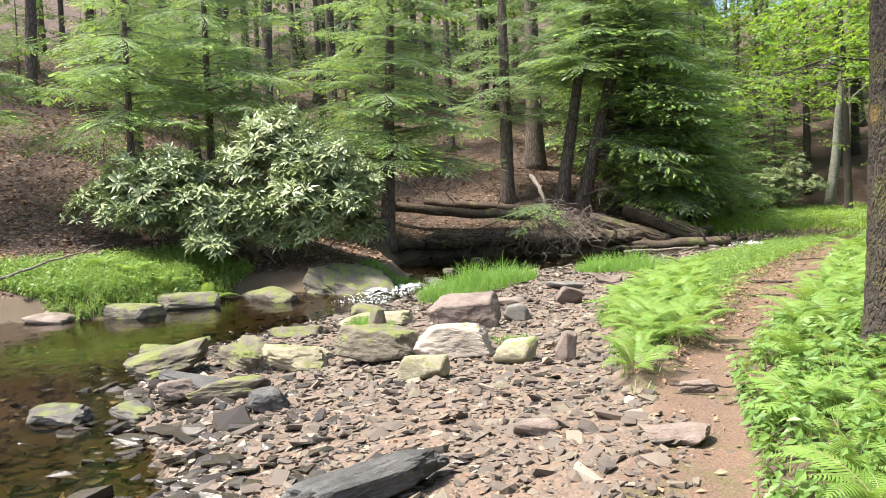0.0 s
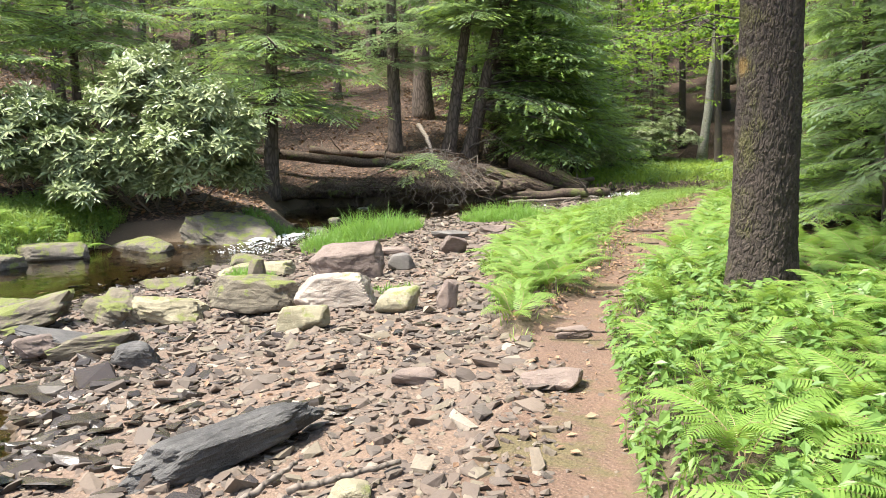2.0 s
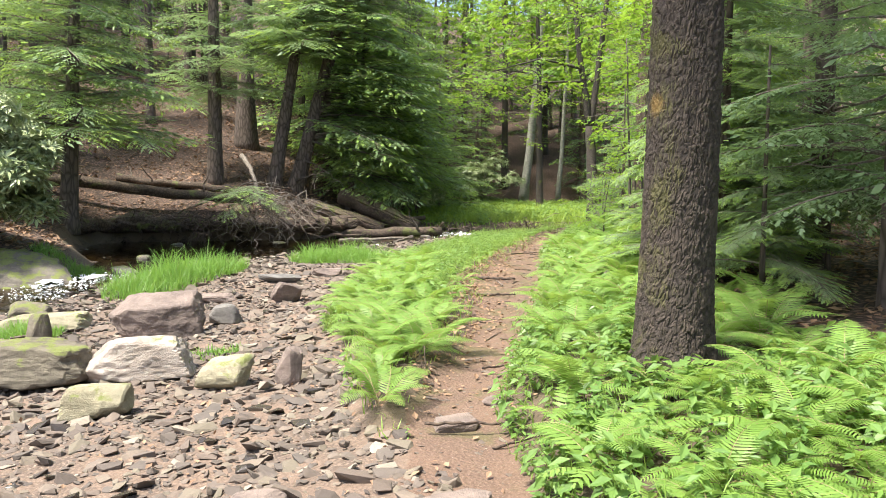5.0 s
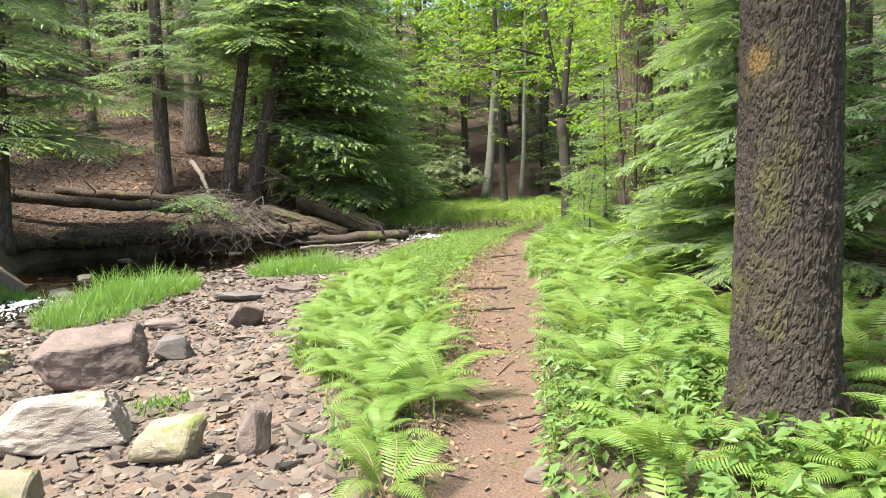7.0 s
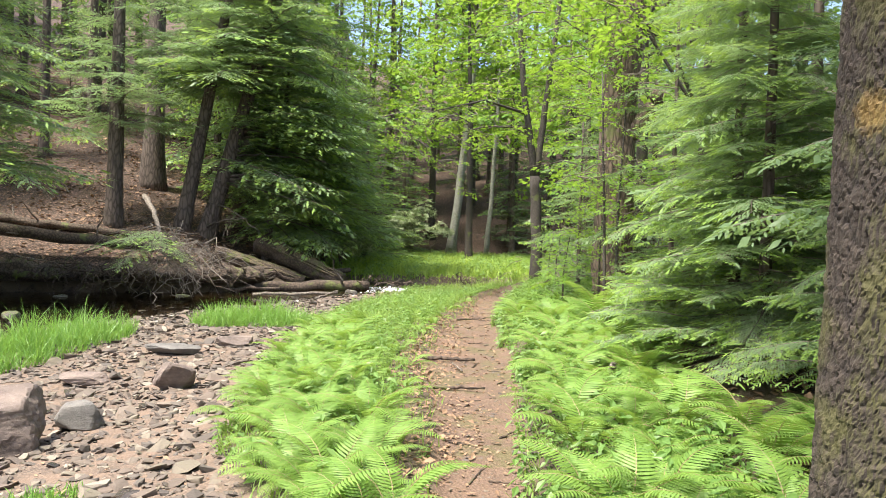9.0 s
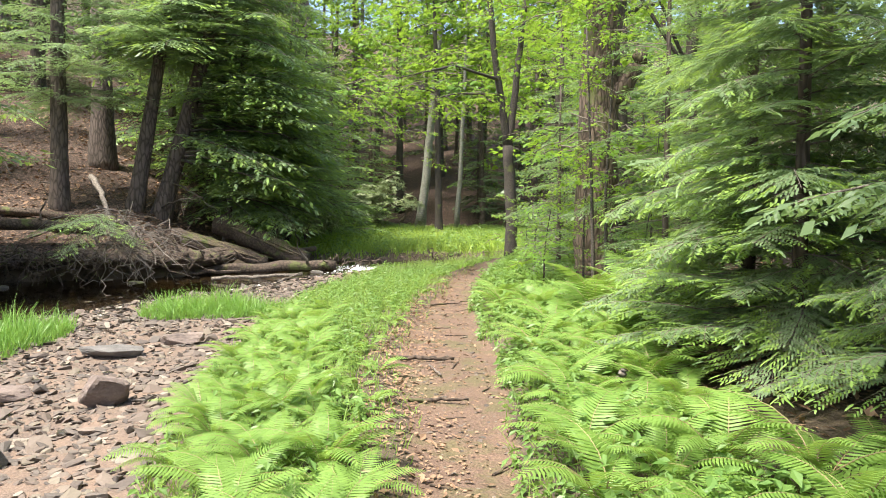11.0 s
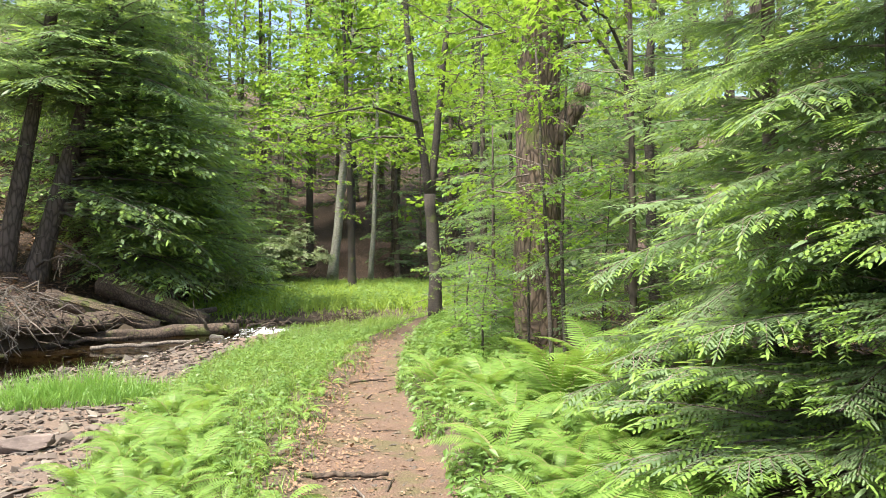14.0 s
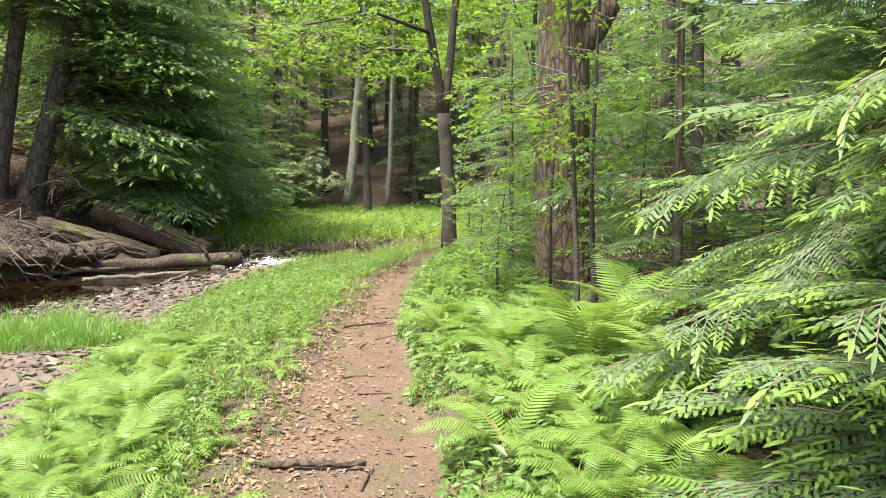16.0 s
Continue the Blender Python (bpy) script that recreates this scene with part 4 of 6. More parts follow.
def limb_tree(name, x, y, label, stems, sprays, bark, seed, z=None, group="", reach=1.0):
    """A broad-leaved tree: stems as (points, start radius, end radius), leaf sprays round given centres (place, spread, number)."""
    g = np.random.default_rng(seed)
    ob = tree_empty(name, x, y, label, group, z)
    bx, by, bz = ob.location
    for i, (pts, ra, rb) in enumerate(stems):
        P = np.array(pts, float) - np.array((bx, by, bz))
        k = max(6, 3 * len(P))
        s = np.linspace(0, len(P) - 1, k)
        Q = np.stack([np.interp(s, np.arange(len(P)), P[:, j]) for j in range(3)], 1)
        Q[1:-1] += g.normal(0, ra * 0.12, (k - 2, 3))
        r = np.linspace(ra, rb, k)
        if i == 0:
            r[0] *= 1.35
        part("trunk" if i == 0 else "limb", mesh_of("limb", *tube(Q, r, 12 if ra > 0.1 else 7, 0.04, seed + i)[:2], [bark], smooth=True), ob)
    for (cx, cy, cz), (sx, sy, sz), k in sprays:
        for i in range(k):
            p = g.normal(0, 0.5, 3) * (sx, sy, sz) + (cx - bx, cy - by, cz - bz)
            ln = reach * g.uniform(0.7, 1.3)
            part("leaf_spray", SPRAY_MESH[int(g.integers(0, 4))], ob, pose(*p, g.uniform(-12, 12), g.uniform(-10, 25), g.uniform(0, 360)) @ Matrix.Diagonal((ln, ln, ln, 1)))
    return ob


# ---------------------------------------------------------------- the big trunk beside the path
def big_trunk():
    """A large tree with flaking bark plates, moss on one side and an orange paint blaze."""
    ob = tree_empty("large_tree", 1.165, 8.75, "large tree with flaky grey-brown bark and a faded orange blaze", z=0.12)
    nz, na = 430, 220
    hz = np.linspace(-0.3, 3.9, nz)
    a = np.linspace(0, 2 * np.pi, na, endpoint=False)
    A, Z = np.meshgrid(a, hz)
    base = 0.224 - 0.011 * np.clip(Z, 0, 9) + 0.12 * np.exp(-np.clip(Z + 0.05, 0, 9) / 0.16) * (1 + 0.45 * np.cos(A * 5 + 0.6)) + 0.008 * np.sin(A * 3 + Z)
    D = np.zeros_like(A)
    for i in range(nz):
        for j in range(na):
            p = Vector((math.cos(a[j]) * 6.9, math.sin(a[j]) * 6.9, hz[i] * 12.5))
            p += 0.7 * Vector((noise.noise(p * 0.45), noise.noise(p * 0.45 + Vector((5, 0, 0))), 0.7 * noise.noise(p * 0.45 + Vector((0, 5, 0)))))
            p += 0.35 * Vector((noise.noise(p * 1.3), noise.noise(p * 1.3 + Vector((9, 0, 0))), noise.noise(p * 1.3 + Vector((0, 9, 0)))))
            d = noise.voronoi(p)[0]
            e = d[1] - d[0]
            D[i, j] = min(1.0, e / 0.20) * (0.75 + 1.0 * noise.noise(p * 0.8 + Vector((d[0] * 2, 0, 0)))) + 0.22 * noise.noise(p * 2.6)
            d = noise.voronoi(p * 2.1)[0]
            D[i, j] = 0.72 * D[i, j] + 0.34 * min(1.0, (d[1] - d[0]) / 0.3)
    R = base + 0.014 * (np.clip(D, -0.2, 1.2) - 0.4)
    lean = np.stack([0.012 * Z + 0.006 * np.sin(Z), 0.01 * Z], -1)
    V = np.stack([R * np.cos(A) + lean[..., 0], R * np.sin(A) + lean[..., 1], Z], -1).reshape(-1, 3)
    k = np.arange(nz * na).reshape(nz, na)
    q = np.stack([k[:-1], np.roll(k, -1, 1)[:-1], np.roll(k, -1, 1)[1:], k[1:]], -1).reshape(-1, 4)
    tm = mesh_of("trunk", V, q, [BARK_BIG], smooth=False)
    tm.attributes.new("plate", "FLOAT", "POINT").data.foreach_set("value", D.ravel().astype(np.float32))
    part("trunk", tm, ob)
    (V, F, I), _ = trunk_shape(10.0, 0.18, 0.09, flare=0, seed=4)
    part("upper_trunk", mesh_of("upper_trunk", V, F, [BARK], smooth=True), ob, pose(0.045, 0.035, 3.9))
    g = np.random.default_rng(5)
    for i in range(34):
        h = g.uniform(6.5, 13.5)
        ln = g.uniform(1.6, 2.8)
        part("bough", BOUGH_MESH["far"][i % 4], ob, pose(0.07, 0.05, h, 0, g.uniform(-10, 10), i * 137.5) @ Matrix.Diagonal((ln, ln, ln, 1)))
    return ob


big_trunk()

# hemlocks on the right of the path
R_LABEL = "young hemlock with drooping flat green boughs"
hemlock(2.40, 12.9, 6.0, 0.06, R_LABEL + " by the path", 0.30, None, 1.35, 120, "near", seed=11, dead=1, lift=1.5)
hemlock(2.75, 14.6, 7.5, 0.07, R_LABEL + " behind the ferns", 0.4, None, 1.4, 100, "near", seed=12, dead=1, lift=1.5)
hemlock(2.35, 11.15, 2.3, 0.03, "small hemlock sapling with fresh green tips", 0.30, None, 1.0, 30, "near", seed=13)
hemlock(3.6, 13.4, 10, 0.13, R_LABEL + " with reddish bark", 1.0, None, 2.2, 56, "mid", seed=14, dead=8, lift=1.6)
hemlock(3.3, 10.9, 8, 0.07, R_LABEL + " in the shade", 0.9, None, 1.8, 56, "mid", seed=15, dead=8, lift=1.6)
hemlock(4.6, 9.2, 9, 0.10, R_LABEL + " in the shade", 1.0, None, 2.2, 40, "big", seed=16, dead=8)
hemlock(2.9, 17.6, 6, 0.05, R_LABEL + " beside the old trunk", 0.4, None, 1.4, 44, "big", seed=17)
hemlock(4.4, 16.5, 9, 0.10, R_LABEL + " in the shade", 0.6, None, 2.2, 50, "big", seed=18, dead=6)
hemlock(2.35, 22.5, 3.6, 0.05, "bushy young hemlock beside the path", 0.15, None, 1.3, 44, "big", seed=19)
hemlock(3.3, 24.5, 6, 0.06, "bushy young hemlock beside the path", 0.2, None, 1.7, 44, "big", seed=20)
for i, (hx, hy, hh) in enumerate([(6.0, 12.5, 11), (6.3, 15.5, 12), (7.5, 10, 12), (5.5, 19.5, 11), (7.5, 19, 13), (5.2, 23.5, 11), (7.5, 24, 13), (5.0, 28.5, 10), (8.0, 29, 13), (5.5, 6.5, 11), (7.2, 4.0, 12), (10, 14, 14), (10.5, 21, 14), (10, 8, 14), (4.2, 33, 10), (7, 35, 12)]):
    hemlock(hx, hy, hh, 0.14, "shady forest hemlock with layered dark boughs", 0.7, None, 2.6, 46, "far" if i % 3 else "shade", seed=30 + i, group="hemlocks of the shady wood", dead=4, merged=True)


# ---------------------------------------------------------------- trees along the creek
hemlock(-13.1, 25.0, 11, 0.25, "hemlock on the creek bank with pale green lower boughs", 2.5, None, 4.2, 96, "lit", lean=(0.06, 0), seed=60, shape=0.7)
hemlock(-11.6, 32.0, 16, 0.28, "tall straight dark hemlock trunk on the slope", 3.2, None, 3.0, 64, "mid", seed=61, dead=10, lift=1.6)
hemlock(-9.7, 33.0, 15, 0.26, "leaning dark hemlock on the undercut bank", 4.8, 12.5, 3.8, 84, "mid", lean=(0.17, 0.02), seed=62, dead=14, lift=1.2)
# lit needle colours on these make up for the boughs' own shadow
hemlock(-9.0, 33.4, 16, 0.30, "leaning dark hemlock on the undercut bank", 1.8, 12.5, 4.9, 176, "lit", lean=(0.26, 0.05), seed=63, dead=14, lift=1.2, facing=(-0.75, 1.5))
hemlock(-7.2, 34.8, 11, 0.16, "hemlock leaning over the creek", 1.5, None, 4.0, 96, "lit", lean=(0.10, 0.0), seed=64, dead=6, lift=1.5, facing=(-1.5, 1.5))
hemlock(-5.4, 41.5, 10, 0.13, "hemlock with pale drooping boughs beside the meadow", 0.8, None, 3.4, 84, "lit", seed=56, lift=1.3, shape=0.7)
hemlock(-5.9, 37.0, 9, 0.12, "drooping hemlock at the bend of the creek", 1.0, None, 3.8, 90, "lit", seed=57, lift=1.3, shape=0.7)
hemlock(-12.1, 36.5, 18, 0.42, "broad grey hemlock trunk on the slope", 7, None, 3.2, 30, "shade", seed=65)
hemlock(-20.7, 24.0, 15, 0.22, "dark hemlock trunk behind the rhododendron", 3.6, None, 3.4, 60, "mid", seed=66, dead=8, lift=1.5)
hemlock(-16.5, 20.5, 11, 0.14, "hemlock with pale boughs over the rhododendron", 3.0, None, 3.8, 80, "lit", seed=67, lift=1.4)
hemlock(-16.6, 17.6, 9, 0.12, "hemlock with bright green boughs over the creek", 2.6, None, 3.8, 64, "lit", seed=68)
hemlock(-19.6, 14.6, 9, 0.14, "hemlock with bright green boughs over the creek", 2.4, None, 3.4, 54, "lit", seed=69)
for i, (hx, hy, hh, low, rr) in enumerate([(-6.0, 42.5, 8.5, 0.3, 2.8), (-4.9, 46.5, 8.5, 0.3, 2.6), (-3.6, 56, 9, 0.3, 2.4), (-8.8, 38.8, 8, 0.3, 3.2), (-9.4, 43, 8.5, 0.3, 3.2), (-10.4, 47, 9, 0.3, 3.4), (-10.2, 51, 9, 0.3, 3.2), (-11.0, 41, 12, 0.5, 3.6), (-12.5, 46, 13, 0.6, 3.6), (-10.8, 54, 12, 0.4, 3.4)]):
    hemlock(hx, hy, hh, 0.18, "dense hemlock at the edge of the meadow", low, None, rr, 62, "far", seed=80 + i, group="hemlocks round the meadow", merged=True)

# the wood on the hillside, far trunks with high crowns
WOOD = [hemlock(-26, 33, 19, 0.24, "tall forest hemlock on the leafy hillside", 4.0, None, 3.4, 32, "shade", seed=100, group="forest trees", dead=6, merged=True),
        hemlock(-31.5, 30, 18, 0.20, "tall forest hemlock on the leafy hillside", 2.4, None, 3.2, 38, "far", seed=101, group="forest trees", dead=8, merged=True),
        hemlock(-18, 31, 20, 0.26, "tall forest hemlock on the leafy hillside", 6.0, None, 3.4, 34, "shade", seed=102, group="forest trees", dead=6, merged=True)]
g = np.random.default_rng(12)
spots = []


def clear_of(px_, py_, gap):
    return all((px_ - a) ** 2 + (py_ - b) ** 2 > gap * gap for a, b in spots)


# last two zones: unseen trees added beside and behind the camera to block light
for zone, count, gap in (((-42, -14, 27, 62), 46, 2.8), ((-48, -20, 6, 27), 16, 4.0), ((-16, 24, 60, 84), 32, 3.4), ((9, 30, 26, 60), 14, 4.5), ((13, 32, -4, 26), 7, 6.0), ((-20, 22, -24, -9), 7, 6.0)):
    made = tries = 0
    while made < count and tries < 600:
        tries += 1
        hx, hy = g.uniform(zone[0], zone[1]), g.uniform(zone[2], zone[3])
        if clear_of(hx, hy, gap) and not (-17 < hx < -7 and hy < 36):
            spots.append((hx, hy))
            made += 1
            sc = g.uniform(0.75, 1.2)
            t = copy_thing(WOOD[made % 3], pose(hx, hy, zat1(hx, hy), g.uniform(-2, 2), g.uniform(-2, 2), g.uniform(0, 360)) @ Matrix.Diagonal((sc, sc, sc, 1)))

# thin understory hemlocks closing the far end of the clearing
for i, (hx, hy, hh) in enumerate([(-3.5, 59, 9), (5.0, 58, 9), (8.5, 54, 11), (9.0, 47, 11), (10, 41, 11), (3.5, 62, 10), (-6, 60, 10), (6.5, 63, 12)]):
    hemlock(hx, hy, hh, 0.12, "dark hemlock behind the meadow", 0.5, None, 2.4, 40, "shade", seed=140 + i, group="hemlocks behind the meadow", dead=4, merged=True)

# pale birch-like trunk and thin trunks behind the meadow
limb_tree("pale_tree", -0.55, 58, "tall pale grey trunk leaning behind the meadow", [([(-0.55, 58, 0.2), (0.1, 58, 7.3), (0.8, 58, 15), (1.0, 58, 20)], 0.30, 0.14), ([(0.1, 58, 6.0), (0.9, 58, 7.6), (1.6, 58, 8.2)], 0.10, 0.03)],
          [((0.8, 57, 15), (5, 4, 5), 40)], BARK_GREY, 150, reach=2.4)
limb_tree("thin_tree", 1.85, 58, "thin grey trunk behind the meadow", [([(1.85, 58, 0.2), (2.2, 58, 7.3), (2.4, 58, 15)], 0.17, 0.07)], [((2.4, 58, 14), (3, 3, 4), 14)], BARK_GREY, 151, reach=2.2)
limb_tree("thin_tree", 0.55, 60, "very thin grey trunk behind the meadow", [([(0.55, 60, 0.2), (0.6, 60, 4.5), (0.7, 60, 10)], 0.08, 0.04)], [((0.7, 60, 9.5), (2, 2, 3), 8)], BARK_GREY, 152, reach=2.0)

# the forked tree where the path bends, with a leafy crown
limb_tree("forked_tree", 2.07, 27.9, "slim dark forked tree beside the path",
          [([(2.07, 27.9, 0.25), (2.0, 27.9, 1.8), (1.92, 27.9, 3.3)], 0.17, 0.135),
           ([(1.90, 27.9, 3.2), (1.62, 27.8, 5.0), (1.35, 27.7, 7.4), (1.1, 27.6, 11)], 0.105, 0.05),
           ([(1.94, 27.9, 3.2), (2.12, 28.0, 5.0), (2.40, 28.1, 7.4), (2.7, 28.2, 11)], 0.105, 0.05),
           ([(1.62, 27.8, 5.0), (0.4, 26.0, 5.0), (-0.9, 24.4, 4.4)], 0.045, 0.012),
           ([(1.7, 27.8, 4.6), (0.5, 27, 4.5), (-0.8, 26, 4.0)], 0.035, 0.01)],
          [((-0.7, 24.3, 4.15), (1.5, 1.2, 0.45), 26), ((-0.3, 25.6, 4.6), (1.6, 1.4, 0.6), 20), ((1.2, 27, 8.0), (3.5, 2.5, 2.6), 60), ((3.5, 27, 6.5), (2.5, 2.5, 2.0), 30), ((0.0, 24.5, 7.0), (2.4, 2.5, 1.2), 34)], BARK_YOUNG, 160, reach=0.9)
# broken-topped giant
limb_tree("old_tree", 2.75, 21.1, "huge old tree with furrowed reddish bark and a broken limb",
          [([(2.72, 21.1, 0.0), (2.75, 21.1, 2.0), (2.85, 21.1, 4.8), (2.95, 21.1, 9)], 0.40, 0.29),
           ([(2.95, 21.05, 3.5), (3.35, 21.0, 3.95), (3.5, 21.0, 4.35)], 0.19, 0.12)],
          [((3.6, 21, 7.5), (2.5, 2, 1.5), 26), ((2.6, 20.3, 5.6), (1.6, 0.7, 0.9), 22), ((3.4, 20.3, 3.0), (1.2, 0.6, 0.8), 16), ((2.2, 20.4, 2.9), (0.7, 0.5, 0.8), 9)], BARK_GIANT, 161, reach=1.0)
# maples over the middle distance
for i, (mx, my, hz_, spr) in enumerate([
        (-5.4, 37.4, 10, [((-4.6, 37, 6.5), (2.6, 2, 2.2), 46), ((-4.5, 37, 9.5), (3, 2, 2.5), 46), ((-2.6, 36.2, 4.6), (1.6, 1.4, 1.2), 26)]),
        (4.6, 30.5, 9, [((3.0, 29.5, 6.8), (2.4, 2, 2.0), 40), ((4.6, 30, 9), (3, 2.5, 2), 34)]),
        (3.9, 19.3, 7, [((2.3, 18.4, 4.9), (1.8, 1.3, 0.8), 40), ((1.2, 19.2, 5.6), (1.8, 1.5, 0.6), 30), ((3.8, 18.5, 6.2), (2.2, 2, 1.2), 30)]),
        (-7.0, 48, 12, [((-6.2, 47, 6), (3, 2.5, 3), 46), ((-6.5, 48, 10), (4, 3, 2.5), 46)]),
        (6.5, 46, 13, [((4.5, 45, 9), (4, 3, 3), 60)])]):
    bz = zat1(mx, my)
    limb_tree("maple_tree", mx, my, "young maple with bright yellow-green leaves",
              [([(mx, my, bz - 0.1), (mx - 0.1, my, bz + hz_ * 0.5), (mx + 0.2, my, bz + hz_)], 0.09, 0.03)] + [([(mx - 0.1, my, bz + hz_ * 0.45), ((mx + c[0]) / 2, (my + c[1]) / 2, c[2] - 0.2), c], 0.035, 0.008) for c, s, k in spr],
              spr, BARK_YOUNG, 170 + i, reach=0.9 if my < 30 else 1.25, group="maples")
# leafy undergrowth round the old tree
for i, (sx, sy, sh, k) in enumerate([(1.75, 20.4, 1.3, 36), (2.3, 19.9, 2.3, 48), (3.3, 19.6, 2.4, 44), (2.9, 18.6, 1.3, 30), (3.6, 17.4, 1.8, 34), (1.9, 22.6, 1.5, 30), (2.0, 24.6, 1.6, 30)]):
    bz = zat1(sx, sy)
    limb_tree("leafy_shrub", sx, sy, "leafy green shrub at the foot of the old tree", [([(sx, sy, bz - 0.05), (sx, sy, bz + sh * 0.5), (sx + 0.1, sy, bz + sh)], 0.022, 0.006)],
              [((sx, sy, bz + sh * 0.6), (0.7, 0.6, sh * 0.55), k)], BARK_YOUNG, 190 + i, reach=0.5, group="shrubs by the old tree")
# saplings by the old tree
for i, (sx, sy) in enumerate([(1.95, 17.5), (2.2, 17.8)]):
    bz = zat1(sx, sy)
    limb_tree("sapling", sx, sy, "slim broad-leaved sapling beside the ferns", [([(sx, sy, bz - 0.05), (sx - 0.05, sy, bz + 1.5), (sx - 0.15 + 0.2 * i, sy, bz + 3.6)], 0.03, 0.01)],
              [((sx - 0.1, sy - 0.1, bz + 1.9), (0.5, 0.4, 0.5), 7), ((sx - 0.2, sy, bz + 3.3), (0.9, 0.8, 0.5), 14)], BARK_YOUNG, 180 + i, reach=0.6)


# ---------------------------------------------------------------- rhododendrons
def rhododendron(x, y, label, lobes, seed, z=None):
    """A shrub: crooked stems and whorls of long leathery leaves over rounded lobes (centre, radii, number of whorls)."""
    g = np.random.default_rng(seed)
    ob = new("rhododendron")
    ob.location = (x, y, zat1(x, y) if z is None else z)
    tagged(ob, label, "shrub")
    part("root_crown", mesh_of("root_crown", *tube(bent((0, 0, -0.3), (0, 0, 0.15), 4), [0.16, 0.14, 0.11, 0.06], 8)[:2], [TWIG]), ob)
    b = np.array(ob.location)
    leaf = oval_leaf(0.16, 0, 0.3)
    k = 9
    az = np.arange(k) / k * 6.28
    whorl = bake(leaf, poses(0.02 * np.cos(az), 0.02 * np.sin(az), np.zeros(k), np.where(np.arange(k) % 2, 0.18, 0.23), az, np.where(np.arange(k) % 3 == 0, -0.55, -0.02)))
    small = []
    for c, r, n in lobes:
        for q in range(9):
            e = g.normal(size=3)
            e /= np.linalg.norm(e)
            e[2] = abs(e[2]) * 1.2 - 0.5
            w = g.uniform(0.30, 0.52)
            small.append((np.array(c) + e * np.array(r) * (1 - w * 0.75), np.array(r) * w, n // 9))
    for c, r, n in small:
        d = g.normal(size=(n, 3))
        d /= np.linalg.norm(d, axis=1)[:, None]
        d[:, 2] = np.where(d[:, 2] < -0.35, -d[:, 2] * 0.5, d[:, 2])
        P = np.array(c) - b + d * np.array(r) * g.uniform(0.72, 1.08, (n, 1))
        M = poses(P[:, 0], P[:, 1], P[:, 2], g.uniform(0.8, 1.35, n), np.arctan2(d[:, 1], d[:, 0]), np.arccos(np.clip(d[:, 2], -1, 1)) * 0.45 + g.normal(0, 0.3, n), g.normal(0, 0.3, n))
        V, F, I = bake(whorl, M)
        part("foliage", mesh_of("foliage", V, F, [RHODO], I), ob)
        for i in range(1 if g.uniform() < 0.4 else 0):
            e = np.array(c) - b + g.normal(0, 0.35, 3) * np.array(r)
            part("stem", mesh_of("stem", *tube(bent((g.normal(0, 0.2), g.normal(0, 0.2), -0.1), e, 7, 0.1, 0.08, seed + i), np.linspace(0.045, 0.012, 7), 6)[:2], [TWIG], smooth=True), ob)
    return ob


rhododendron(-11.6, 18.4, "large rhododendron with pale glossy leaves overhanging the creek",
             [((-11.4, 18.2, 2.5), (2.1, 1.5, 1.75), 1150), ((-10.4, 17.6, 1.4), (1.4, 1.3, 1.45), 900), ((-12.6, 17.1, 1.0), (1.6, 1.2, 1.15), 760), ((-11.2, 17.0, 1.1), (1.7, 0.9, 1.2), 700)], 500, z=-0.2)
rhododendron(-14.4, 17.0, "dark green rhododendron on the slope",
             [((-14.6, 16.8, 2.1), (1.8, 1.4, 1.2), 520), ((-13.4, 16.0, 1.4), (1.4, 1.2, 0.9), 420), ((-15.6, 16.2, 1.6), (1.4, 1.0, 0.9), 260)], 510)
rhododendron(-4.6, 36.6, "small rhododendron at the end of the fallen log", [((-4.4, 36.2, 1.3), (0.9, 0.8, 1.2), 170)], 520)
rhododendron(-2.2, 55.5, "rhododendron thicket behind the meadow", [((-2.6, 55, 2.2), (2.2, 1.5, 2.4), 420)], 530)

# ---------------------------------------------------------------- broad-leaved canopy far off
def cheap_spray(seed):
    leaf = (np.array([(0, 0, 0), (0.5, 0.36, 0.03), (1, 0, -0.1), (0.5, -0.36, 0.03)], float), np.array([(0, 1, 2), (0, 2, 3)]), np.array([1, 1]))
    return leafy_spray(seed, 30, 0.17, leaf)


CHEAP = [cheap_spray(440 + i) for i in range(3)]


